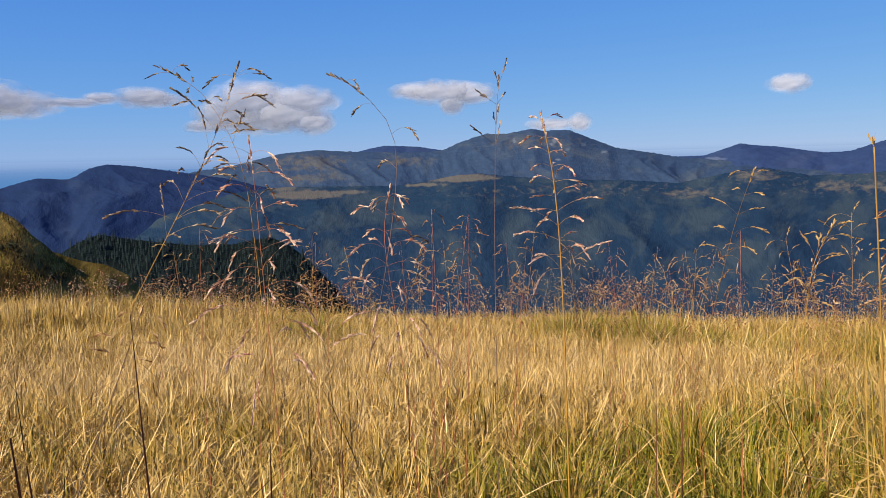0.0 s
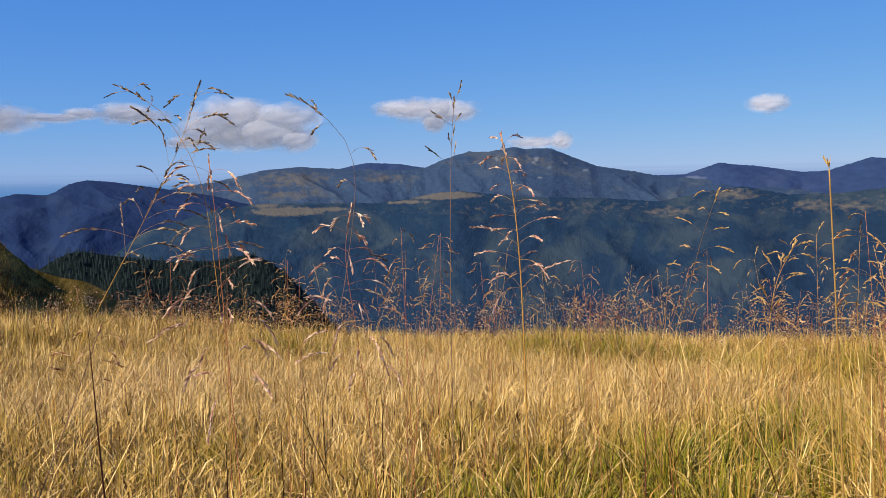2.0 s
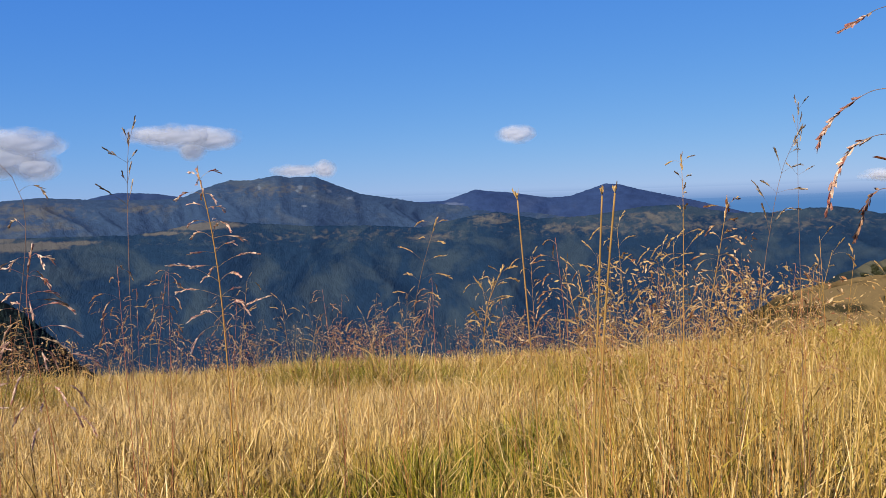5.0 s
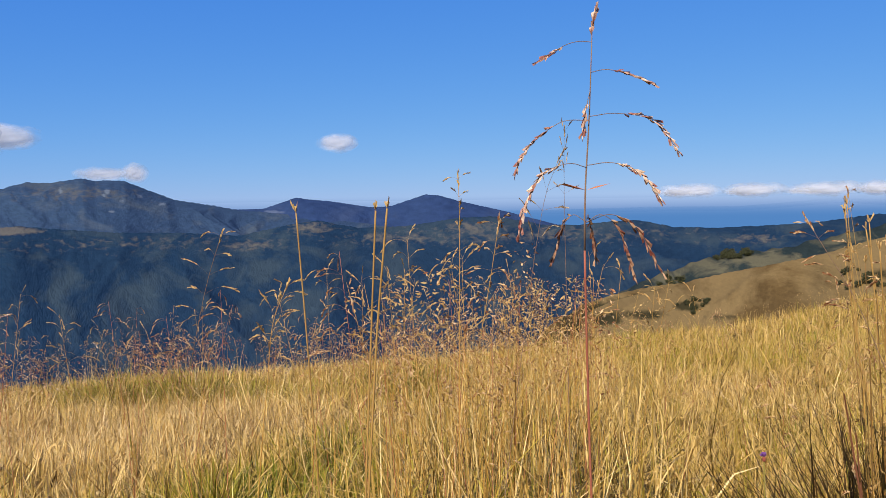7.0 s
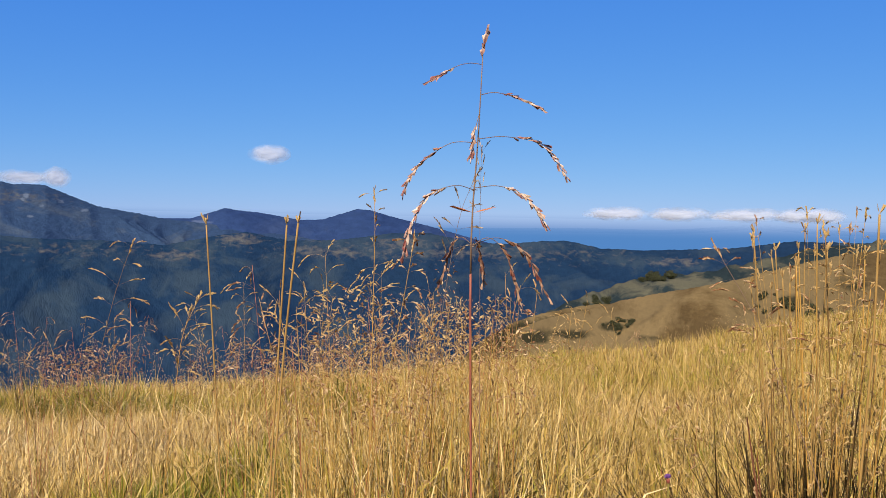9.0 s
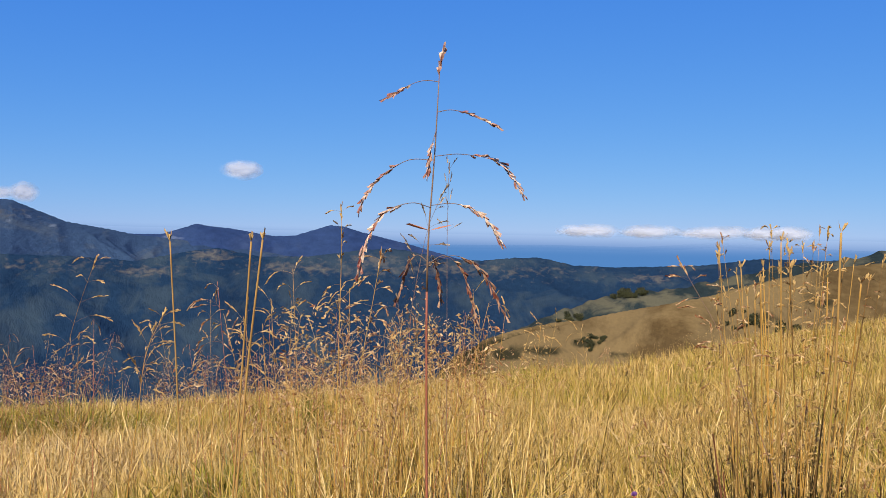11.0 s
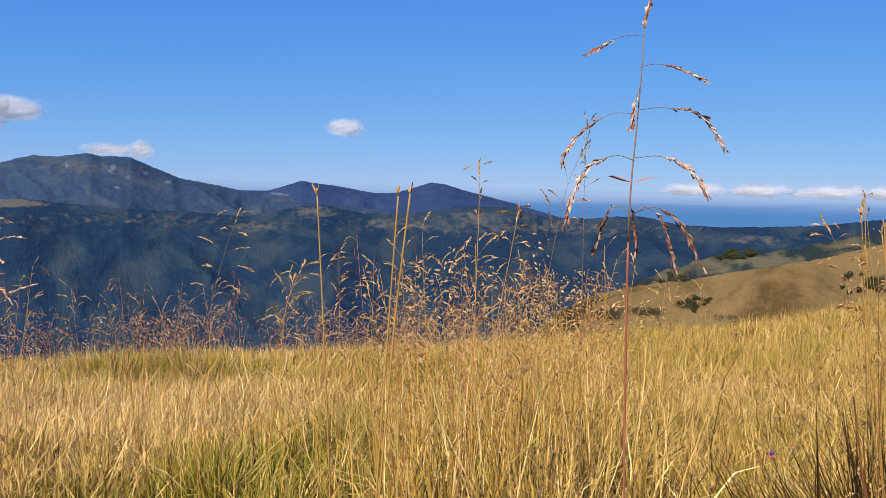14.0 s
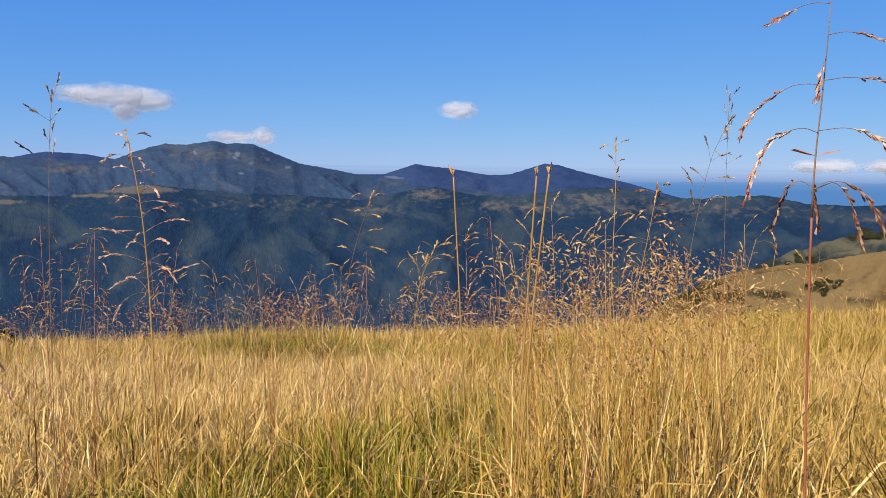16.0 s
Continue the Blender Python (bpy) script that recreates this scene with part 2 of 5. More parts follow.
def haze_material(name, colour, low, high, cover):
    """A glowing see-through sheet in place of bright air over the far plain: thicker towards the ground, between two
    heights in metres.
    """
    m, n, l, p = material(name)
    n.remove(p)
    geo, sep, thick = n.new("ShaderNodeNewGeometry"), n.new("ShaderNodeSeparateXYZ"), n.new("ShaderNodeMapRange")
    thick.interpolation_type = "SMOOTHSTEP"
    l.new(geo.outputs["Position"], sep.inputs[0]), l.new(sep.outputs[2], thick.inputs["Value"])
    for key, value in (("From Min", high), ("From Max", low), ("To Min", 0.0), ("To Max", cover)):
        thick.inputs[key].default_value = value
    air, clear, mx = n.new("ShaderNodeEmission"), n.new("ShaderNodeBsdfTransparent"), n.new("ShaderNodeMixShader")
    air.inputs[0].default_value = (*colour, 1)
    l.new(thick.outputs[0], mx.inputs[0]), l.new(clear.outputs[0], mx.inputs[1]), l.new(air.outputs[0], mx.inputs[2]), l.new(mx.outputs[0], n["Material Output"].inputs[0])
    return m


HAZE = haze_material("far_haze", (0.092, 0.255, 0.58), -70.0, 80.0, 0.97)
FAINT = haze_material("faint_range_haze", (0.095, 0.26, 0.585), -60.0, 40.0, 0.35)
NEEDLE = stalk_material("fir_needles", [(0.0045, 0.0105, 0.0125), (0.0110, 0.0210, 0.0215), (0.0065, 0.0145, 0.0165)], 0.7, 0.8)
BARK = stalk_material("fir_bark", [(0.0234, 0.0172, 0.014), (0.039, 0.0296, 0.0234)], 2.0, 0.9)
LEAVES = stalk_material("bush_leaves", [(0.024, 0.028, 0.013), (0.050, 0.052, 0.022), (0.034, 0.036, 0.016)], 0.9, 0.7)
PETAL = stalk_material("purple_petal", [(0.15, 0.06, 0.24), (0.24, 0.10, 0.34)], 300, 0.5, 0.3)


def cloud_material():
    """Soft puffs: dense in the middle, ragged and thin at the rim."""
    m, n, l, p = material("cloud")
    n.remove(p)
    tc = n.new("ShaderNodeTexCoord")
    flat = n.new("ShaderNodeVectorMath")
    flat.operation, flat.inputs[1].default_value = "MULTIPLY", (1, 0, 1)
    l.new(tc.outputs["Object"], flat.inputs[0])
    size = n.new("ShaderNodeVectorMath")
    size.operation = "LENGTH"
    l.new(flat.outputs[0], size.inputs[0])
    puff = noise_node(n, l, n.new("ShaderNodeNewGeometry").outputs["Position"], 0.011, 4.0, 0.55, 0.2)
    s = n.new("ShaderNodeMath")
    s.operation, s.inputs[1].default_value = "MULTIPLY_ADD", 1.5
    inv = n.new("ShaderNodeMath")
    inv.operation, inv.inputs[1].default_value, inv.inputs[2].default_value = "MULTIPLY_ADD", -1.3, 0.55
    l.new(size.outputs["Value"], inv.inputs[0]), l.new(puff, s.inputs[0]), l.new(inv.outputs[0], s.inputs[2])
    cover = n.new("ShaderNodeMapRange")
    cover.interpolation_type = "SMOOTHSTEP"
    cover.inputs["From Min"].default_value, cover.inputs["From Max"].default_value = -0.1, 1.0
    cover.inputs["To Max"].default_value = 0.72
    l.new(s.outputs[0], cover.inputs["Value"])
    d, t = n.new("ShaderNodeBsdfDiffuse"), n.new("ShaderNodeBsdfTranslucent")
    d.inputs[0].default_value, t.inputs[0].default_value = (0.37, 0.39, 0.45, 1), (0.32, 0.35, 0.42, 1)
    body = n.new("ShaderNodeMixShader")
    body.inputs[0].default_value = 0.3
    l.new(d.outputs[0], body.inputs[1]), l.new(t.outputs[0], body.inputs[2])
    # Added glow lifts the shaded undersides; a cloud gives off no light.
    glow = n.new("ShaderNodeEmission")
    glow.inputs[0].default_value, glow.inputs[1].default_value = (0.78, 0.82, 0.92, 1), 0.25
    lit = n.new("ShaderNodeAddShader")
    l.new(body.outputs[0], lit.inputs[0]), l.new(glow.outputs[0], lit.inputs[1])
    clear, mx = n.new("ShaderNodeBsdfTransparent"), n.new("ShaderNodeMixShader")
    l.new(cover.outputs[0], mx.inputs[0]), l.new(clear.outputs[0], mx.inputs[1]), l.new(lit.outputs[0], mx.inputs[2])
    l.new(mx.outputs[0], n["Material Output"].inputs[0])
    return m


CLOUD = cloud_material()


# ---- mesh helpers ----
def soup(name, verts, tris, mat, uv=None, smooth=False):
    """One mesh object from arrays of places and triangles."""
    me = bpy.data.meshes.new(name)
    verts, tris = np.asarray(verts, np.float32), np.asarray(tris, np.int32)
    me.vertices.add(len(verts)), me.loops.add(tris.size), me.polygons.add(len(tris))
    me.vertices.foreach_set("co", verts.ravel())
    me.loops.foreach_set("vertex_index", tris.ravel())
    me.polygons.foreach_set("loop_start", np.arange(0, tris.size, 3, dtype=np.int32))
    me.polygons.foreach_set("loop_total", np.full(len(tris), 3, np.int32))
    if smooth:
        me.polygons.foreach_set("use_smooth", np.ones(len(tris), bool))
    if uv is not None:
        layer = me.uv_layers.new(name="along")
        layer.data.foreach_set("uv", np.asarray(uv, np.float32)[tris.ravel()].ravel())
    me.update()
    me.materials.append(mat)
    return new(name, me)


def part(name, bm, mat, parent, label=""):
    """Links a bmesh as one mesh under a thing or a part."""
    me = bpy.data.meshes.new(name)
    bm.to_mesh(me)
    bm.free()
    me.materials.append(mat)
    ob = new(name, me)
    ob.parent = parent
    if label:
        tagged(ob, label)
    return ob


def empty(name, place=(0, 0, 0)):
    ob = new(name)
    ob.empty_display_size = 0.05
    ob.location = place
    return ob


def spline(points, count):
    """Smooth run of count places through the points."""
    p = [Vector(q) for q in points]
    p = [p[0] * 2 - p[1]] + p + [p[-1] * 2 - p[-2]]
    out = []
    for i in range(count):
        u = i / (count - 1) * (len(p) - 3)
        k = min(int(u), len(p) - 4)
        u -= k
        a, b, c, d = p[k:k + 4]
        out.append(0.5 * (2 * b + (c - a) * u + (2 * a - 5 * b + 4 * c - d) * u * u + (3 * b - a - 3 * c + d) * u ** 3))
    return out


def even(points, count):
    """The same line in equal steps."""
    at = [0.0]
    for a, b in zip(points, points[1:]):
        at.append(at[-1] + (b - a).length)
    grid = np.linspace(0, at[-1], count)
    xyz = [np.interp(grid, at, [p[k] for p in points]) for k in range(3)]
    return [Vector(q) for q in zip(*xyz)]


def tube(bm, path, r0, r1, sides=5):
    rings = []
    for i, c in enumerate(path):
        way = (path[min(i + 1, len(path) - 1)] - path[max(i - 1, 0)]).normalized()
        a = way.cross(Vector((0.3, 0.9, 0.1))).normalized()
        b = way.cross(a)
        r = r0 + (r1 - r0) * i / (len(path) - 1)
        rings.append([bm.verts.new(c + (a * math.cos(w) + b * math.sin(w)) * r) for w in (2 * math.pi * k / sides for k in range(sides))])
    for low, high in zip(rings, rings[1:]):
        for k in range(sides):
            bm.faces.new((low[k], low[(k + 1) % sides], high[(k + 1) % sides], high[k])).smooth = True
    bm.faces.new(rings[-1])
    bm.faces.new(rings[0][::-1])


def spikelet(bm, at, way, length, width, rng):
    """A husk of several pointed scales: a slim spindle with a split tip."""
    way = way.normalized()
    a = way.cross(Vector((rng.uniform(-1, 1), rng.uniform(-1, 1), rng.uniform(-1, 1)))).normalized()
    b = way.cross(a)
    base = bm.verts.new(at)
    mid = [bm.verts.new(at + way * length * 0.42 + (a * math.cos(w) + b * math.sin(w) * 0.7) * width * 0.5) for w in (0.3, 2.4, 4.5)]
    tips = [bm.verts.new(at + way * length + a * width * 0.5), bm.verts.new(at + way * length * 0.86 - a * width * 0.55)]
    for k in range(3):
        bm.faces.new((base, mid[(k + 1) % 3], mid[k]))
    bm.faces.new((mid[0], mid[1], tips[0])), bm.faces.new((mid[1], mid[2], tips[1])), bm.faces.new((mid[2], mid[0], tips[0]))
    bm.faces.new((mid[1], tips[1], tips[0])), bm.faces.new((mid[2], tips[0], tips[1]))


# ---- the lie of the land ----
# falls away from the eye by TILT to a brow at BROW metres, then drops into the valley
LAND_AZ = [-180, -120, -60, -28, -18, -10, 0, 16, 27, 38, 50, 57, 64, 90, 130, 180]
LAND_TILT = [-0.16, -0.12, 0.022, 0.054, 0.057, 0.070, 0.071, 0.071, 0.073, 0.071, 0.066, 0.047, 0.027, -0.016, -0.10, -0.16]
LAND_BROW = [30, 30, 12, 7, 6, 5.5, 5, 5, 5.5, 6.5, 9, 12, 14, 25, 30, 30]


def land(x, y):
    x, y = np.asarray(x, float), np.asarray(y, float)
    az, r = np.degrees(np.arctan2(x, y)), np.hypot(x, y)
    tilt, brow = np.interp(az, LAND_AZ, LAND_TILT), np.interp(az, LAND_AZ, LAND_BROW)
    over = np.maximum(r - brow, 0)
    ahead = np.clip((110 - np.abs(az - 10)) / 30, 0, 1)
    drop = np.where(over < 4, 0.05 * over ** 2, 0.8 + 0.4 * (over - 4)) * ahead
    z = -tilt * np.minimum(r, brow + 200) - drop
    bumps = 0.018 * np.sin(3.1 * x + 1.3 * np.sin(2.3 * y)) * np.sin(2.7 * y + 0.8) + 0.012 * np.sin(7.9 * x + 2.0) * np.sin(6.7 * y + 1.1 * np.sin(5 * x))
    z = z + bumps * np.clip(r / 0.6, 0, 1) * np.clip((40 - r) / 30, 0, 1)
    return np.maximum(z, -300.0)


def build_ground():
    az = np.radians(np.concatenate([np.arange(-180, -60, 4.0), np.arange(-60, 90, 0.75), np.arange(90, 180, 4.0)]))
    r = np.concatenate([[0.05], np.geomspace(0.25, 60, 110), np.geomspace(66, 4900, 45)])
    a, rr = np.meshgrid(az, r, indexing="ij")
    x, y = rr * np.sin(a), rr * np.cos(a)
    v = np.stack([x, y, land(x, y)], -1).reshape(-1, 3)
    n, k = len(az), len(r)
    i, j = np.meshgrid(np.arange(n), np.arange(k - 1), indexing="ij")
    p, q = i * k + j, ((i + 1) % n) * k + j
    tris = np.concatenate([np.stack([p, p + 1, q + 1], -1).reshape(-1, 3), np.stack([p, q + 1, q], -1).reshape(-1, 3)])
    ob = soup("ground", v, tris, SOIL, smooth=True)
    tagged(ob, "dry straw-coloured meadow ground falling away to a valley", "ground", kind="structure")


def hill(name, profile, distance, depth, foot, mat, label, step=0.15, rows=70, relief=40.0, size=450.0, jag=0.0, back=0.5, category="mountain", power=1.2, vary=0.06, fields=(), rocks=()):
    """A ridge whose crest runs along the given bearings and heights (degrees, seen from the eye), with spurs and gullies of the given relief and size in metres."""
    azs = np.arange(profile[0][0], profile[-1][0] + 1e-6, step)
    pa, pe = [p[0] for p in profile], [p[1] for p in profile]
    el = np.interp(azs, pa, pe)
    kern = np.exp(-np.linspace(-1.5, 1.5, 5) ** 2)
    el = np.convolve(np.pad(el, 2, mode="edge"), kern / kern.sum(), mode="valid")
    s = np.concatenate([np.linspace(-1, 0, 9)[:-1], np.linspace(0, 1, rows)])
    verts = np.empty((len(azs), len(s), 3))
    for i, (a, e) in enumerate(zip(azs, el)):
        sa, ca = math.sin(radians(a)), math.cos(radians(a))
        top = distance * (1 + vary * noise.noise(Vector((radians(a) * distance / size * 0.4, 3.1, distance * 0.01))))
        crest = EYE + top * math.tan(radians(e))
        rough = jag * 2 * noise.noise(Vector((radians(a) * distance / (jag * 5 + 0.1), 1.7, 0.3)))
        for j, u in enumerate(s):
            r = top - u * depth * (back if u < 0 else 1.0)
            x, y = r * sa, r * ca
            if u < 0:
                z = crest + u * abs(crest - foot) * back * 0.8
            else:
                arc = radians(a) * distance
                bent = noise.noise(Vector((arc / size * 0.5, u * 2.0, distance * 0.02))) * 0.7
                g = noise.ridged_multi_fractal(Vector((arc / size + bent, r / size * 0.33, distance * 0.01)), 1.35, 2.1, 4, 1.0, 2.0) - 1.1
                z = crest + (foot - crest) * u ** power + g * relief * min(1, u * 5) + rough * max(0, 1 - u * rows / 2)
                z = min(z, EYE + (crest + rough - EYE) * r / top - 0.002 * r * min(1, u * 12)) if u > 0 else crest + rough
            verts[i, j] = (x, y, z)
    n, k = len(azs), len(s)
    i, j = np.meshgrid(np.arange(n - 1), np.arange(k - 1), indexing="ij")
    p = (i * k + j).ravel()
    q = p + k
    tris = np.concatenate([np.stack([p, p + 1, q + 1], -1), np.stack([p, q + 1, q], -1)])
    flat = verts.reshape(-1, 3)
    along = np.stack([np.repeat(np.radians(azs) * distance, k), flat[:, 2] * 1.6 + np.hypot(flat[:, 0], flat[:, 1]) * 0.12], -1)
    ob = soup(name, flat, tris[:, ::-1], mat, along, smooth=True)
    va = np.degrees(np.arctan2(flat[:, 0], flat[:, 1]))
    ve = np.degrees(np.arctan2(flat[:, 2] - EYE, np.hypot(flat[:, 0], flat[:, 1])))
    for layer, spots in (("open_ground", fields), ("bare_rock", rocks)):      # bearing, height, half-widths and strength of each clearing or scar
        mask = np.zeros(len(flat))
        for a, e, wa, we, much in spots:
            mask = np.maximum(mask, much * np.exp(-(((va - a) / wa) ** 2 + ((ve - e) / we) ** 2)))
        ob.data.attributes.new(layer, "FLOAT", "POINT").data.foreach_set("value", mask.astype(np.float32))
    return tagged(ob, label, category, kind="structure")


build_ground()
# Added upright sheets: their glow stands in for hazy air over the plain.
hill("mountain_5", [(-60, 0.95), (0, 0.95), (90, 0.95)], 4930, 40, -330, HAZE, "upright glowing sheet drawn as blue haze over the far plain", 0.5, 12, 0.0, 500.0, vary=0.0, back=0.1)
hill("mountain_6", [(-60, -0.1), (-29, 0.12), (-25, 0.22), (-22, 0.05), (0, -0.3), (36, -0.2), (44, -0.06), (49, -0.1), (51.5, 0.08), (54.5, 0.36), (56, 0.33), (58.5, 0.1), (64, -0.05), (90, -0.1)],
     4880, 40, -330, FAINT, "faint pale blue range on the far horizon, drawn as glowing haze", 0.25, 12, 0.0, 500.0, vary=0.0, back=0.1)
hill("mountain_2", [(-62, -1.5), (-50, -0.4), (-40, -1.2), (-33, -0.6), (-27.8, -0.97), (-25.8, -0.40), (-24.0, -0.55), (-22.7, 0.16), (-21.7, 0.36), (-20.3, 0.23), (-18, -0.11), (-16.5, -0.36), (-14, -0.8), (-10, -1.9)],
     3500, 1900, -420, LEFTHILL, "haze-blue forested range with gullied slopes", 0.12, 90, 55.0, 330.0, jag=1.5)
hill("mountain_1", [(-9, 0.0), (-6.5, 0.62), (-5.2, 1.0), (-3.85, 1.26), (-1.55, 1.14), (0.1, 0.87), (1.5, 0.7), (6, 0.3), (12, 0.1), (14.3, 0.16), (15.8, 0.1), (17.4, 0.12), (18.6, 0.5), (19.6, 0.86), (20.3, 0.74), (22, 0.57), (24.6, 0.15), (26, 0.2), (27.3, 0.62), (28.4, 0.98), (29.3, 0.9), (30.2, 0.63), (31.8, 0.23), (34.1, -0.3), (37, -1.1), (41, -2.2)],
     4600, 1300, -300, BACKHILL, "range of haze-blue peaks behind the valley", 0.1, 70, 34.0, 330.0, jag=1.5, rocks=((18.2, -0.1, 0.8, 0.12, 1.3),))
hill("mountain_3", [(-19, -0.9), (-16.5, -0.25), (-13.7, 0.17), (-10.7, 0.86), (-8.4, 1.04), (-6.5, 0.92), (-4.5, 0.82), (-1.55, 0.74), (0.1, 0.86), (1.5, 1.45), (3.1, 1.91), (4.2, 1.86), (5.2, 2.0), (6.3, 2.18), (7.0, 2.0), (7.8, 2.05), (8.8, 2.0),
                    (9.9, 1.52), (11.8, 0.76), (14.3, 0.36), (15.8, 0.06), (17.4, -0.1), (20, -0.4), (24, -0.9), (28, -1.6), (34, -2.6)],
     4250, 1500, -300, MAINHILL, "high mountain ridge tinted blue-grey by haze, with pale rock scars", 0.1, 90, 42.0, 340.0, jag=2,
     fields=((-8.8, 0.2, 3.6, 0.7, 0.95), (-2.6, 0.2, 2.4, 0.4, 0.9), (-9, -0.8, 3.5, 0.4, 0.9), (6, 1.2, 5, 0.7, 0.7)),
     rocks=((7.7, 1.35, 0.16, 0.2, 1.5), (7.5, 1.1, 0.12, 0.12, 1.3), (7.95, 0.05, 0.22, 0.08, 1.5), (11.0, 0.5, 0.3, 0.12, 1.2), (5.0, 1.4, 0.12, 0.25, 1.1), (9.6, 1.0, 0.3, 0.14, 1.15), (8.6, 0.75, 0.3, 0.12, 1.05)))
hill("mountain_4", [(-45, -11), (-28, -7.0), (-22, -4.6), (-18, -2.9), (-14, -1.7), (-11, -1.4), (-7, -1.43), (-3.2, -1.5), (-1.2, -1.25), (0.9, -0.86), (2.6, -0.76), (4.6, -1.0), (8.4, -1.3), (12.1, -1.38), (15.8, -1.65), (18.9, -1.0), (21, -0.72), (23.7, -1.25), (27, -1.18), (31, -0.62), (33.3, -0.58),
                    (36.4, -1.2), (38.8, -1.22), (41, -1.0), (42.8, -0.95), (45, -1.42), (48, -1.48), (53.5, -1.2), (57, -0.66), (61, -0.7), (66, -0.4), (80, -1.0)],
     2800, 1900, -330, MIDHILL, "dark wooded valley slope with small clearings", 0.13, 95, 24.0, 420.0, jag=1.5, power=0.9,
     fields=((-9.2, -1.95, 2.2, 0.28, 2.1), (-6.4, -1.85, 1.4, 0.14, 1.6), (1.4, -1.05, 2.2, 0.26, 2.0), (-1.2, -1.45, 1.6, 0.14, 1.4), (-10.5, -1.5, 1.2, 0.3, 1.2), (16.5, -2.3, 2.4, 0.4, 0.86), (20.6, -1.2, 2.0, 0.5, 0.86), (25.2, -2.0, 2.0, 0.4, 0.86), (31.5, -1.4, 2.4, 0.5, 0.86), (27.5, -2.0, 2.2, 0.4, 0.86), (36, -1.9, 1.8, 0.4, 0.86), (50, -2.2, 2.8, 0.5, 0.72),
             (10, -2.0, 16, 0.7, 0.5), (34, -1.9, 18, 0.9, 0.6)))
hill("hillside_1", [(40, -6.5), (44, -4.6), (46, -3.85), (48.2, -3.2), (51.8, -2.8), (55.3, -1.9), (58.5, -1.08), (62.2, -0.5), (66, 0.4), (75, 1.2), (90, 1.5)],
     950, 450, -170, GREENHILL, "olive pasture hill with scattered dark woods", 0.15, 50, 22.0, 160.0, jag=2, category="hill")
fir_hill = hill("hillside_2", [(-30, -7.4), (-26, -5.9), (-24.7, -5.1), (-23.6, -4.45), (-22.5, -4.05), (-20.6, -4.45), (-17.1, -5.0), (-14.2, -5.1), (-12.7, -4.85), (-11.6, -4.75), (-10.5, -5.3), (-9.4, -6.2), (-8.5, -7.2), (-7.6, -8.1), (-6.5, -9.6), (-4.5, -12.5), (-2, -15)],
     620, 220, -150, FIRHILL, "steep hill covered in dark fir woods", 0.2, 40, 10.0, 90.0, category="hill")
hill("hillside_3", [(-60, -1.0), (-40, -0.2), (-33, -0.9), (-29, -2.0), (-27.9, -2.54), (-27, -3.0), (-26.2, -3.84), (-25.3, -4.95), (-24.4, -5.9), (-23.4, -6.7), (-22.1, -7.35), (-20.5, -9.5), (-18, -13), (-15, -16)],
     60, 42, -9.0, KNOLL, "grassy knoll of olive turf with dark shrubs", 0.2, 80, 0.45, 9.0, jag=0.2, category="hill", power=1.0)
hill("hillside_4", [(37.5, -12), (39.6, -8.6), (41.0, -7.3), (42.7, -6.3), (44.5, -5.5), (46.4, -4.9), (48, -4.5), (50.1, -4.05), (53.6, -3.28), (57, -2.2), (60, -1.42), (62.3, -0.95), (68, -0.2), (80, 1.0), (95, 1.0)],
     240, 110, -36.0, GOLDHILL, "rounded hill of dry golden grass with a scrubby hollow", 0.2, 70, 4.0, 26.0, jag=0.15, category="hill",
     rocks=((46.0, -6.65, 1.0, 0.35, 1.5), (40.6, -7.6, 1.2, 0.5, 1.5), (43.0, -7.25, 1.6, 0.35, 1.5), (48.4, -7.3, 1.6, 0.25, 0.9), (57.5, -4.3, 1.4, 0.5, 0.95), (60.5, -3.3, 1.2, 0.4, 0.9)))
hill("hillside_5", [(34.5, -13), (37.2, -8.4), (38.9, -6.7), (41, -5.95), (43, -5.5), (45, -5.15), (46.2, -5.15), (48, -6.2), (51, -14)],
     330, 120, -60.0, GOLDHILL, "low spur of dry golden grass over dark scrub", 0.2, 50, 2.0, 60.0, jag=0.2, category="hill",
     rocks=((38.4, -7.6, 1.2, 0.8, 1.5), (40.4, -6.85, 1.2, 0.45, 1.5), (42.4, -6.3, 1.4, 0.35, 1.5), (44.6, -5.85, 1.4, 0.3, 1.5), (40, -8.5, 3, 1.2, 1.3)))


# ---- clouds ----
def puff_mesh():
    bm = bmesh.new()
    bmesh.ops.create_icosphere(bm, subdivisions=4, radius=1.0)
    for v in bm.verts:
        v.co *= 1 + 0.10 * noise.fractal(v.co * 1.9, 0.8, 2.0, 4)
    for f in bm.faces:
        f.smooth = True
    me = bpy.data.meshes.new("puff")
    bm.to_mesh(me)
    bm.free()
    me.materials.append(CLOUD)
    return me


PUFF = puff_mesh()


def cloud(puffs, label, d=4650.0):
    """A cloud of soft puffs, each by its bearing, height, width and thickness in degrees."""
    a0, e0 = puffs[0][:2]
    thing = empty("cloud", (d * math.sin(radians(a0)), d * math.cos(radians(a0)), EYE + d * math.tan(radians(e0))))
    for k, (az, el, wide, tall) in enumerate(puffs):
        ob, a, r = new("puff", PUFF), radians(az), d + 16.0 * k
        ob.parent = thing
        w, h = r * radians(wide) / 2 * 1.75, r * radians(tall) / 2 * 1.7
        place = Vector((r * math.sin(a), r * math.cos(a), EYE + r * math.tan(radians(el))))
        ob.matrix_basis = Matrix.Translation(place - thing.location) @ Matrix.Rotation(-a, 4, "Z") @ Matrix.Diagonal((w, h, h, 1))
    return tagged(thing, label, "cloud", "clouds over the ridge")


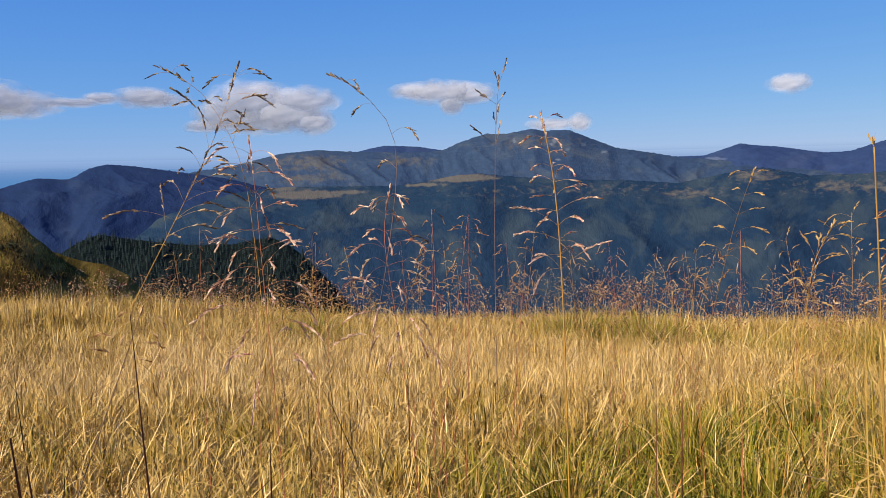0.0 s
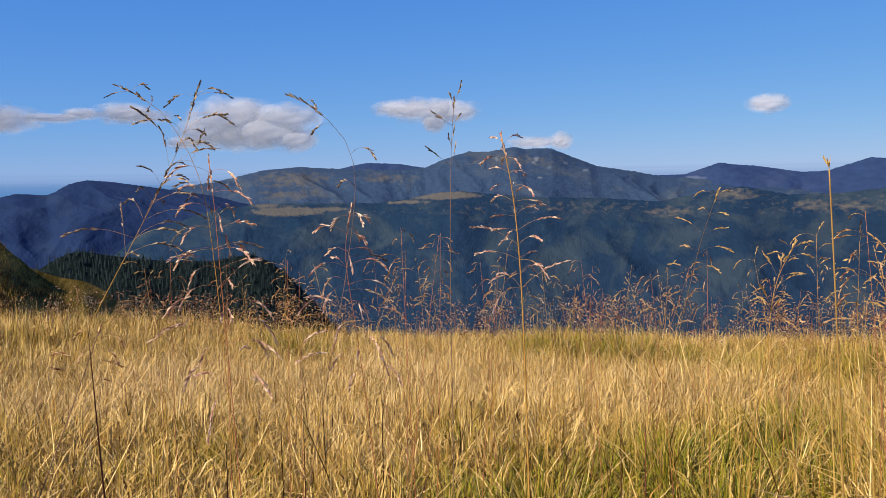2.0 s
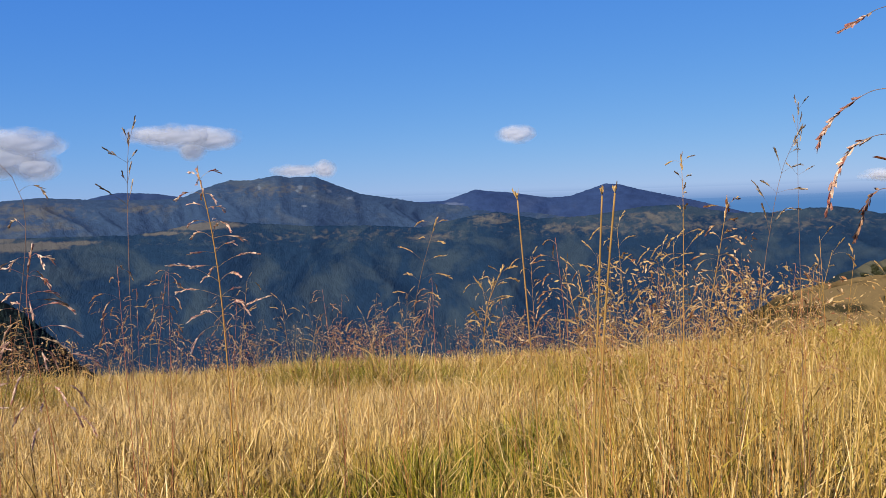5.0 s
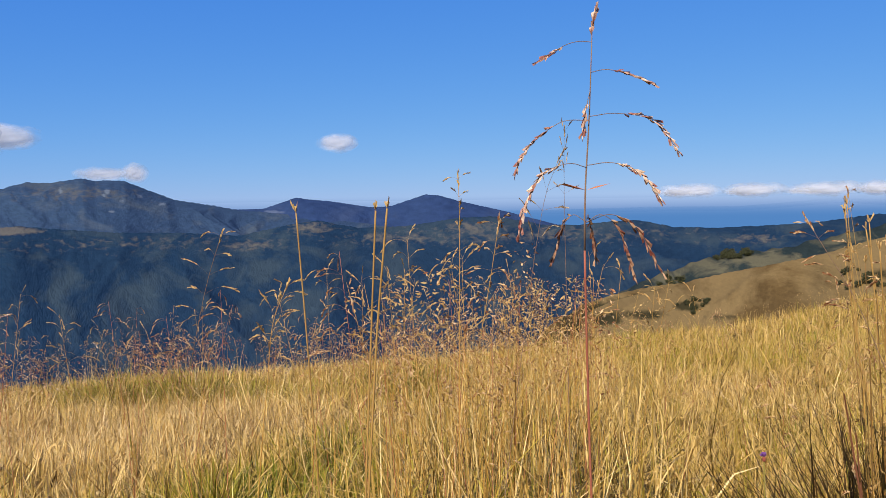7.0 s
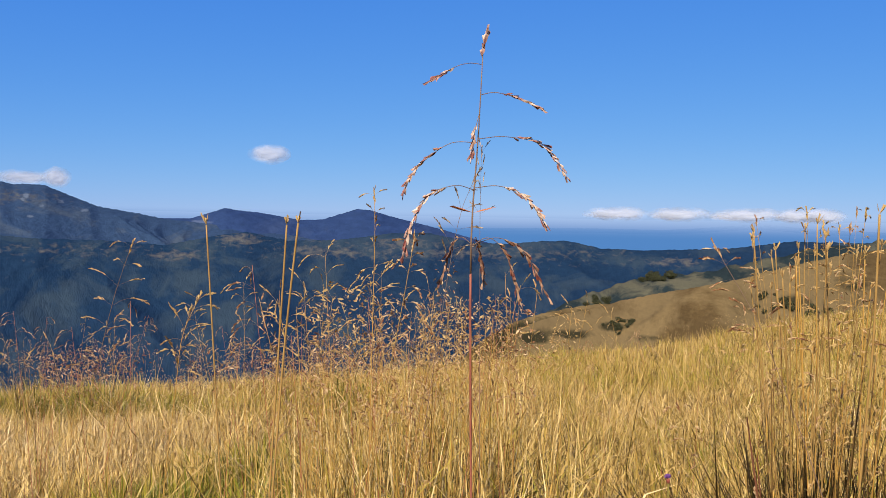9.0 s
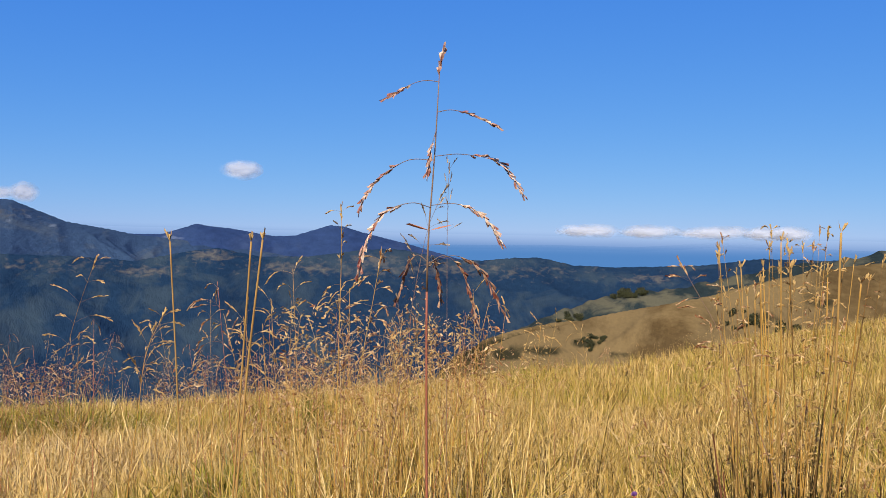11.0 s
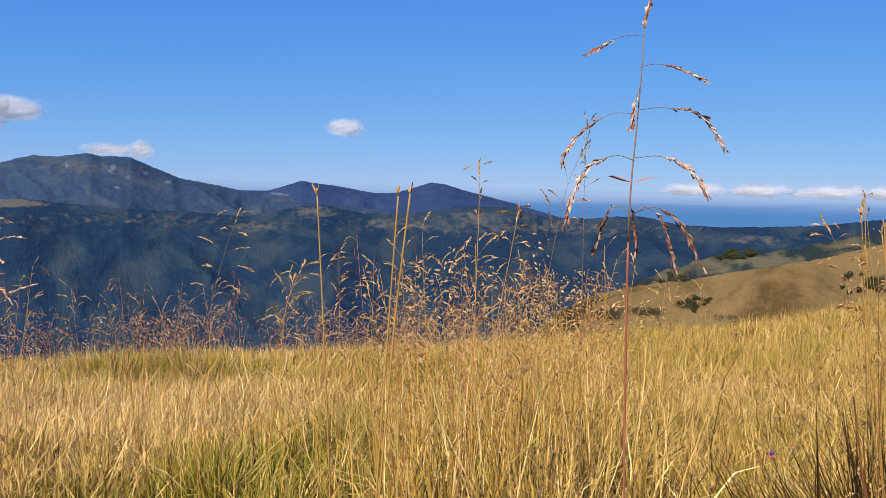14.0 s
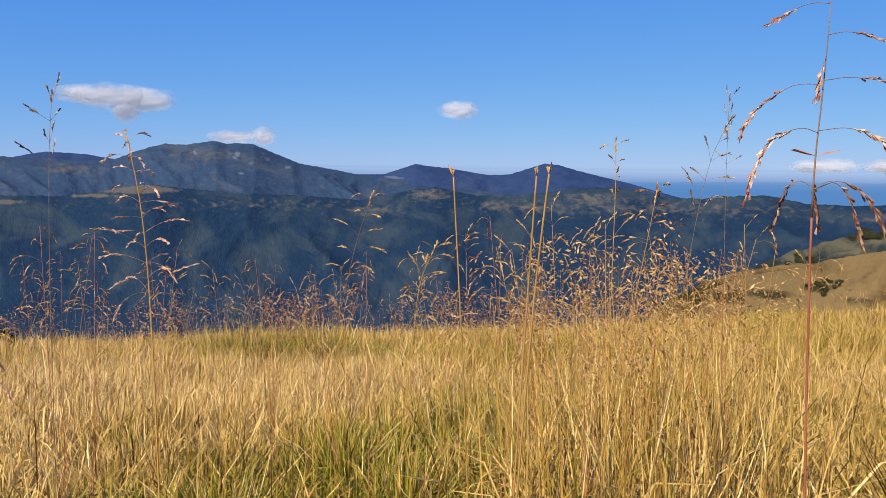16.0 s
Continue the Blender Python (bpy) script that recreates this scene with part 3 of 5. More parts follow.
cloud([(-27.6, 4.35, 2.6, 1.5), (-26.4, 4.05, 3.2, 1.1), (-28.6, 4.1, 2.4, 1.3)], "soft white cumulus cloud with a grey base")
cloud([(-23.6, 4.2, 2.8, 0.4), (-21.8, 4.45, 1.6, 0.5)], "thin pale veil of cloud low over the range")
cloud([(-19.4, 4.55, 2.4, 0.9), (-18.2, 4.4, 2.4, 0.7)], "thin white strip of cloud")
cloud([(-9.0, 4.35, 2.9, 1.25), (-8.7, 2.9, 2.0, 1.2), (-10.4, 3.4, 3.6, 1.5), (-13.0, 4.3, 3.2, 1.8), (-14.6, 3.5, 2.2, 1.3), (-12.2, 3.0, 3.4, 1.2), (-15.6, 2.7, 1.8, 0.6), (-11.6, 4.6, 2.6, 1.2)], "ragged bright cumulus cloud with a grey underside")
cloud([(0.0, 4.75, 3.0, 1.1), (1.9, 4.65, 2.8, 1.0), (-1.6, 4.85, 2.2, 0.8), (0.9, 3.85, 1.2, 0.8)], "broad pale cumulus cloud")
cloud([(22.4, 4.5, 1.7, 0.85)], "small white cloud puff")
cloud([(9.4, 2.5, 1.0, 0.8), (7.6, 2.45, 2.2, 0.6)], "small white cloud behind the summit")
for k, (a, w) in enumerate(((46.1, 2.6), (50.1, 2.4), (54.2, 3.0), (57.2, 1.6), (58.8, 1.6))):
    cloud([(a, 0.95, w, 0.62), (a - 0.3 * w, 0.84, w * 0.7, 0.34)], "low white cloud over the far horizon", 4645.0)


# ---- meadow grass ----
def blades(name, x, y, height, width, lean, bend, mat, label, fine=False, rng=None, root=None, heading=None, tone=0.5):
    """Bent, tapering blades on the ground at x, y; tone goes into the first UV coordinate."""
    n = len(x)
    ang = rng.uniform(0, 2 * np.pi, n) if heading is None else heading
    face = ang + np.pi / 2 + rng.normal(0, 0.7, n)
    side = np.stack([np.cos(face), np.sin(face), rng.normal(0, 0.25, n)], -1) * (width / 2)[:, None]
    base = np.stack([x, y, land(x, y) - 0.01 if root is None else root], -1)
    ts = (0.0, 0.5, 1.0) if fine else (0.0, 0.35, 0.7, 1.0)
    ws = (1.0, 0.75, 0.0) if fine else (0.9, 1.0, 0.75, 0.0)
    tilt, curve, curl = np.arctan(lean), 1.7 * bend, rng.normal(0, 0.7, n)
    fine_t, c, marks = 20, base.copy(), {0: base.copy()}
    for q in range(fine_t):
        u = (q + 0.5) / fine_t
        a, b = np.clip(tilt + curve * u ** 1.5, -2.6, 2.6), ang + curl * u
        c = c + np.stack([np.cos(b) * np.sin(a), np.sin(b) * np.sin(a), np.cos(a)], -1) * (height / fine_t)[:, None]
        marks[q + 1] = c
    pts, uvs = [], []
    for t, w in zip(ts, ws):
        c = marks[round(t * fine_t)]
        if w:
            pts += [c - side * w, c + side * w]
            uvs += [t, t]
        else:
            pts.append(c)
            uvs.append(t)
    k = len(pts)
    verts = np.stack(pts, 1).reshape(-1, 3)
    loc = []
    for s in range(len(ts) - 2):
        loc += [(2 * s, 2 * s + 1, 2 * s + 3), (2 * s, 2 * s + 3, 2 * s + 2)]
    loc.append((k - 3, k - 2, k - 1))
    tris = (np.arange(n)[:, None, None] * k + np.array(loc)[None]).reshape(-1, 3)
    uv = np.zeros((n, k, 2))
    uv[:, :, 1] = np.array(uvs)
    uv[:, :, 0] = np.broadcast_to(tone, (n,))[:, None]
    ob = soup(name, verts, tris, mat, uv.reshape(-1, 2))
    return tagged(ob, label, "grass", kind="stuff")


def scatter(rng, n, r0, r1, a0, a1, power=1.0):
    """Places in a sector of the meadow; power under 1 crowds them towards the eye."""
    r = r0 + (r1 - r0) * rng.uniform(0, 1, n) ** (1 / power)
    a = np.radians(rng.uniform(a0, a1, n))
    return r * np.sin(a), r * np.cos(a)


def tufts(rng, count, per, spread, r0, r1, a0, a1, power=1.0):
    """Places gathered in tussocks, and the heading that leans each blade out of its tussock."""
    cx, cy = scatter(rng, count, r0, r1, a0, a1, power)
    k = rng.integers(per // 2, per * 3 // 2, count)
    x, y, size = np.repeat(cx, k), np.repeat(cy, k), np.repeat(rng.uniform(0.7, 1.3, count), k)
    dx, dy = rng.normal(0, 1, len(x)) * spread * size, rng.normal(0, 1, len(x)) * spread * size
    return x + dx, y + dy, np.arctan2(dy, dx) + rng.normal(0, 0.5, len(x)), size


def patchy(x, y, a, b, seed):
    """Slow waves over the meadow, 0 to 1."""
    return 0.5 + 0.5 * np.sin(a * x + seed + 1.2 * np.sin(b * y)) * np.cos(b * y * 0.8 + seed * 1.7 + np.sin(a * x * 0.7))


def clear_of_tuft(x, y):
    """Leaves the tall dark tuft and the ground before it free of straw."""
    az, r = np.degrees(np.arctan2(x, y)), np.hypot(x, y)
    return ~((np.abs(az - 64) < 10) & (r > 0.7) & (r < 1.6))


def airy_heads(name, x, y, tall, head, wide, per, husk, mat, label, rng):
    """Loose heads of small husks on thin leaning stems, many plants in one mesh."""
    n = len(x)
    ang, lean = rng.uniform(0, 2 * np.pi, n), rng.uniform(0.02, 0.2, n)
    z0 = land(x, y)
    t = 1 - np.repeat(head / tall, per) * rng.uniform(0, 1, n * per) ** 1.3
    a, ln, h = np.repeat(ang, per), np.repeat(lean, per), np.repeat(tall, per)
    out = np.repeat(wide, per) * rng.uniform(0.1, 1, n * per) * np.clip((1.15 - t) * 6, 0.2, 1)
    b = rng.uniform(0, 2 * np.pi, n * per)
    c = np.stack([np.repeat(x, per) + np.cos(a) * ln * h * t ** 2 + np.cos(b) * out, np.repeat(y, per) + np.sin(a) * ln * h * t ** 2 + np.sin(b) * out,
                  np.repeat(z0, per) + h * t - out * rng.uniform(0, 0.8, n * per)], -1)
    way = np.stack([np.cos(b) + rng.normal(0, 0.5, n * per), np.sin(b) + rng.normal(0, 0.5, n * per), rng.normal(-0.5, 0.6, n * per)], -1)
    way /= np.linalg.norm(way, axis=1, keepdims=True)
    side = np.cross(way, rng.normal(0, 1, (n * per, 3)))
    side /= np.linalg.norm(side, axis=1, keepdims=True)
    size = husk * rng.uniform(0.6, 1.4, n * per)[:, None]
    verts = np.stack([c, c + way * size * 0.45 + side * size * 0.17, c + way * size, c + way * size * 0.45 - side * size * 0.17], 1).reshape(-1, 3)
    tris = (np.arange(n * per)[:, None, None] * 4 + np.array([[0, 1, 2], [0, 2, 3]])[None]).reshape(-1, 3)
    tagged(soup(name, verts, tris, mat), label, "grass", kind="stuff")
    blades(name + "_stem", x, y, tall * 0.99, np.full(n, 0.0016), lean * 0.0, lean, GOLD, "thin golden stems of flowering grass", rng=rng, heading=ang)


# bearing, distance, half-width across and along the view, strength
GREEN_SPOTS = ((24.5, 3.1, 0.22, 0.45, 1.0), (21.5, 2.1, 0.34, 0.5, 1.0), (8.5, 1.95, 0.22, 0.3, 0.75), (-8.9, 4.9, 0.3, 0.5, 0.7), (15, 4.8, 0.9, 0.5, 0.55), (-15, 2.7, 0.15, 0.3, 0.45), (3.5, 2.2, 0.25, 0.3, 0.5), (3.2, 2.9, 0.2, 0.3, 0.4),
               (29, 5.1, 0.3, 0.6, 0.8), (31, 2.5, 0.22, 0.35, 0.9), (9.4, 4.9, 0.5, 0.5, 0.55), (27.7, 2.2, 0.3, 0.35, 0.9), (17, 2.4, 0.25, 0.4, 0.7), (36, 2.2, 0.2, 0.3, 0.5))
PALE_SPOTS = ((-7.4, 4.3, 0.9, 0.7, 0.9), (13.3, 3.8, 0.7, 0.6, 1.0), (-25, 3.7, 0.6, 0.6, 0.7), (-13, 3.8, 0.5, 0.5, 0.9), (2.5, 4.5, 0.6, 0.5, 0.8), (10.5, 3.8, 0.5, 0.6, 0.9), (-4, 3.0, 0.5, 0.4, 0.4), (47, 4.6, 0.7, 0.8, 0.4))


def spotted(x, y, spots):
    az, r = np.degrees(np.arctan2(x, y)), np.hypot(x, y)
    return np.clip(sum(k * np.exp(-(np.radians(az - a) * r / wa) ** 2 - ((r - d) / wr) ** 2) for a, d, wa, wr, k in spots), 0, 1)


def dryness(x, y):
    """0 fresh green, about 0.6 gold straw, 1 bleached."""
    drift = 0.08 * (patchy(x, y, 2.3, 2.9, 0.6) - 0.5) + 0.10 * (patchy(x, y, 5.1, 4.3, 2.6) - 0.5)
    east = np.clip((np.degrees(np.arctan2(x, y)) - 32) / 12, 0, 1)
    return 0.65 + drift - 0.10 * east + 0.22 * spotted(x, y, PALE_SPOTS) - 0.45 * spotted(x, y, GREEN_SPOTS)


def sward(name, label, rng, count, per, spread, r0, r1, a0, a1, power, length, width, lean, bend, fine, lift=0.03, clear=True):
    """Fountain-like tussocks of fine blades, each tussock with its own size and tone."""
    cx, cy = scatter(rng, count, r0, r1, a0, a1, power)
    own = rng.normal(0, 0.11, count)
    k = rng.integers(per // 2, per * 3 // 2, count)
    size = np.repeat(rng.uniform(0.72, 1.25, count), k)
    dx, dy = rng.normal(0, 1, (2, len(size))) * spread * size
    x, y, own = np.repeat(cx, k) + dx, np.repeat(cy, k) + dy, np.repeat(own, k)
    out = np.hypot(dx, dy) / (spread * size)
    keep = clear_of_tuft(x, y) if clear else np.ones(len(x), bool)
    x, y, dx, dy, own, size, out = (q[keep] for q in (x, y, dx, dy, own, size, out))
    n = len(x)
    heading = np.arctan2(dy + 0.25 * spread, dx + 0.45 * spread) + rng.normal(0, 1.1, n)
    tone = dryness(x, y) + own
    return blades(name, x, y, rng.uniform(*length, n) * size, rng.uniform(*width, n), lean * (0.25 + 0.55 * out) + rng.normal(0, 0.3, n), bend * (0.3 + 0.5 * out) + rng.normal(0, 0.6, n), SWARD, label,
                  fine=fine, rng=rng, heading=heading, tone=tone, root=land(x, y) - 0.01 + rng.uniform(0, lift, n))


def build_meadow():
    rng = np.random.default_rng(5)
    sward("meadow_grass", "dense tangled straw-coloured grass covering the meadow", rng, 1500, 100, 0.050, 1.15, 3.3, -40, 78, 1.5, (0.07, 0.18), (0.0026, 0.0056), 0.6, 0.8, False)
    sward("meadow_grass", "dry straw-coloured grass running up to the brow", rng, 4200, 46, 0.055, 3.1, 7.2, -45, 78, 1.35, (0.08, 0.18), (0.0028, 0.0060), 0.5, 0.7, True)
    # short dead straw matted between the tussocks
    x, y = scatter(rng, 60000, 1.2, 5.5, -40, 75, 1.4)
    keep = clear_of_tuft(x, y)
    x, y = x[keep], y[keep]
    n = len(x)
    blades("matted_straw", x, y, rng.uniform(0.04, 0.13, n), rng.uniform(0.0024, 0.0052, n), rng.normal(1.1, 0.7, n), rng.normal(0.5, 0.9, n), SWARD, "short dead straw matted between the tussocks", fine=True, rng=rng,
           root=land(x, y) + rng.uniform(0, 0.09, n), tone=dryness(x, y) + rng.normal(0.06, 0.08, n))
    # golden grass further out on both sides
    sward("golden_grass", "golden dry grass on the open slope", rng, 900, 40, 0.09, 6.0, 12.0, -50, -12, 0.8, (0.12, 0.26), (0.004, 0.008), 0.4, 0.6, True)
    sward("golden_grass", "golden dry grass on the open slope", rng, 3000, 40, 0.09, 5.5, 20.0, 34, 86, 0.9, (0.10, 0.22), (0.004, 0.008), 0.45, 0.6, True)
    # fine pale bents, a soft haze in patches
    x, y = scatter(rng, 150000, 1.8, 6.0, -45, 70, 1.2)
    keep = spotted(x, y, PALE_SPOTS) > rng.uniform(0.06, 1.3, len(x))
    x, y = x[keep], y[keep]
    n = len(x)
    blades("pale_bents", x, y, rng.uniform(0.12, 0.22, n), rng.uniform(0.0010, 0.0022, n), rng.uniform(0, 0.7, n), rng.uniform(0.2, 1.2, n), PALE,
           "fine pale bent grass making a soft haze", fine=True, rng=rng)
    x, y = scatter(rng, 9000, 2.0, 5.4, -45, 60, 1.1)
    keep = spotted(x, y, PALE_SPOTS) > rng.uniform(0.15, 1.2, len(x))
    x, y = x[keep], y[keep]
    n = len(x)
    airy_heads("pale_fluff", x, y, rng.uniform(0.17, 0.25, n), rng.uniform(0.05, 0.09, n), rng.uniform(0.01, 0.03, n), 16, 0.0048, FLUFF, "soft pale fluff of fine flowering grass", rng)
    # broken straw lying over the tussocks
    x, y = scatter(rng, 5000, 1.3, 5.0, -45, 75, 1.3)
    keep = clear_of_tuft(x, y)
    x, y = x[keep], y[keep]
    n = len(x)
    blades("fallen_straw", x, y, rng.uniform(0.10, 0.24, n), rng.uniform(0.0018, 0.0034, n), rng.uniform(0.6, 1.5, n), rng.uniform(-0.4, 0.8, n), SWARD,
           "broken pale straw lying over the tussocks", rng=rng, root=land(x, y) + rng.uniform(0.03, 0.13, n), tone=rng.uniform(0.6, 0.95, n))
    # thin golden culms that stand over the tussocks
    x, y = scatter(rng, 900, 1.3, 6.0, -45, 75, 1.1)
    x, y = x[clear_of_tuft(x, y)], y[clear_of_tuft(x, y)]
    n = len(x)
    blades("culm_growth", x, y, rng.uniform(0.20, 0.42, n), rng.uniform(0.0012, 0.0024, n), rng.normal(0.1, 0.3, n), rng.normal(0.1, 0.35, n), SWARD,
           "thin golden grass culms standing over the tussocks", rng=rng, tone=rng.uniform(0.35, 0.8, n))
    # dark dead culms scattered through the straw
    x, y = scatter(rng, 150, 1.4, 3.4, -32, 60, 1.2)
    n = len(x)
    blades("dead_culms", x, y, rng.uniform(0.20, 0.42, n), rng.uniform(0.0020, 0.0036, n), rng.normal(0.1, 0.32, n), rng.normal(0.1, 0.3, n), DARKLEAF,
           "dark dead grass culms standing in the straw", rng=rng)
    # the brown haze of flowering heads along the brow
    for name, mat, count, label in (("russet_flower_haze", WINE, 240, "brownish-red haze of flowering grass along the brow"), ("rosy_flower_haze", RUSSET, 210, "russet flowering grass along the brow"), ("pale_flower_haze", DUSKY, 90, "pale feathery flowering grass along the brow")):
        az = rng.choice(rng.uniform(-34, 33, 34), count) + rng.normal(0, 0.9, count)
        r = np.interp(az, LAND_AZ, LAND_BROW) * rng.uniform(0.96, 1.16, count)
        x, y = r * np.sin(np.radians(az)), r * np.cos(np.radians(az))
        airy_heads(name, x, y, rng.uniform(0.16, 0.40, count), rng.uniform(0.10, 0.18, count), rng.uniform(0.02, 0.06, count), 18, 0.019, mat, label, rng)
    x, y = scatter(rng, 200, 5.0, 13.0, 40, 72, 1.0)
    n = len(x)
    airy_heads("pale_flower_haze", x, y, rng.uniform(0.25, 0.4, n), rng.uniform(0.08, 0.14, n), rng.uniform(0.015, 0.04, n), 20, 0.010, CHAFF, "pale flowering grass on the open slope", rng)
    # the stand of tall dry straw
    a = np.radians(rng.normal(37.5, 4.5, 1700))
    r = rng.uniform(1.3, 2.9, 1700)
    x, y = r * np.sin(a), r * np.cos(a)
    n = len(x)
    blades("tall_straw", x, y, rng.uniform(0.30, 0.66, n), rng.uniform(0.0020, 0.0040, n), rng.normal(0.0, 0.24, n), rng.normal(0.1, 0.5, n), SWARD,
           "stand of tall dry golden straw", rng=rng, tone=rng.normal(0.68, 0.12, n))
    a = np.radians(rng.normal(38, 4.5, 4200))
    r = rng.uniform(1.25, 2.7, 4200)
    x, y = r * np.sin(a), r * np.cos(a)
    n = len(x)
    blades("tangled_leaves", x, y, rng.uniform(0.12, 0.34, n), rng.uniform(0.0026, 0.0054, n), rng.normal(0.3, 0.5, n), rng.normal(0.9, 0.9, n), SWARD,
           "curled golden-brown leaves tangled in the tall straw", rng=rng, tone=rng.normal(0.60, 0.13, n), root=land(x, y) + rng.uniform(0, 0.22, n))
    for mat, count, label in ((CHAFF, 30, "dense tan flowering heads over the tall straw"), (RUSSET, 44, "dense russet flowering heads over the tall straw")):
        a = np.radians(rng.normal(38, 4.0, count))
        r = rng.uniform(1.35, 2.5, count)
        airy_heads("straw_heads", r * np.sin(a), r * np.cos(a), rng.uniform(0.66, 0.80, count) - 0.08 * (r - 1.4), rng.uniform(0.07, 0.15, count), rng.uniform(0.010, 0.03, count), 26, 0.0095, mat, label, rng)
    # behind and beside the eye
    x, y, h, s = tufts(rng, 900, 30, 0.07, 0.75, 6.0, 85, 310, 1.0)
    n = len(x)
    blades("meadow_grass", x, y, rng.uniform(0.12, 0.24, n) * s, rng.uniform(0.003, 0.006, n), rng.uniform(0.1, 0.7, n), rng.uniform(0, 0.7, n), SWARD,
           "dry straw-coloured grass on the rising slope", fine=True, rng=rng, heading=h, tone=dryness(x, y))


build_meadow()


# ---- green tussocks ----
def green_tussock(az, r, wide, count, seed):
    g = np.random.default_rng(seed)
    cx, cy = r * math.sin(radians(az)), r * math.cos(radians(az))
    thing = empty("grass_tussock")
    for name, n, low, high in (("leaf_mass", count // 2, 0.02, 0.46), ("dry_leaf_mass", count // 3, 0.45, 0.8)):
        a, d = g.uniform(0, 2 * np.pi, n), wide * np.abs(g.normal(0, 0.5, n))
        x, y = cx + d * np.cos(a), cy + d * np.sin(a)
        ob = blades(name, x, y, g.uniform(0.14, 0.30, n), g.uniform(0.0022, 0.0046, n), 0.1 + 0.5 * d / wide + g.normal(0, 0.15, n), g.normal(0.45, 0.4, n), SWARD,
                    "green grass blades" if low == 0 else "dry straw-coloured blades", rng=g, heading=a + g.normal(0, 0.5, n), tone=g.uniform(low, high, n))
        ob.parent = thing
        del ob["category"]
    tagged(thing, "green grass tussock standing out of the straw", "grass tussock", "green tussocks")


for k, (az, r, wide, count) in enumerate(((24.5, 3.0, 0.20, 620), (21.5, 2.05, 0.22, 620), (27.5, 2.2, 0.18, 560), (31, 2.45, 0.16, 480), (8.5, 1.9, 0.14, 420), (17, 2.3, 0.16, 460), (-8.9, 5.0, 0.32, 620), (29, 5.0, 0.30, 600), (14, 4.8, 0.40, 600), (9.4, 4.9, 0.36, 520))):
    green_tussock(az, r, wide, count, 40 + k)


# ---- flowering stalks ----
def ground_z(x, y):
    return float(land(x, y))


def head_branch(rng, at, way, droop, length, size, dense, bare=0.52):
    """A side branch of a flower head: its thin twig, and the husks on its outer part, as two bmeshes."""
    twig, husk = bmesh.new(), bmesh.new()
    path, p, d = [], Vector(at), way.normalized()
    steps = 9
    for i in range(steps):
        path.append(p.copy())
        d = (d + Vector((rng.uniform(-0.05, 0.05), rng.uniform(-0.05, 0.05), -droop * (0.4 + i / steps)))).normalized()
        p = p + d * length / (steps - 1)
    tube(twig, path, 0.00014, 0.0001, 3)
    count = max(4, int(dense * length / size))
    for i in range(count):
        u = bare + (1 - bare) * i / (count - 1)
        k = min(int(u * (steps - 1)), steps - 2)
        q = path[k].lerp(path[k + 1], u * (steps - 1) - k)
        w = (path[k + 1] - path[k]).normalized() + Vector((rng.uniform(-1, 1), rng.uniform(-1, 1), rng.uniform(-1, 1))) * 0.2
        spikelet(husk, q, w, size * rng.uniform(0.75, 1.3), size * rng.uniform(0.16, 0.27), rng)
    return twig, husk


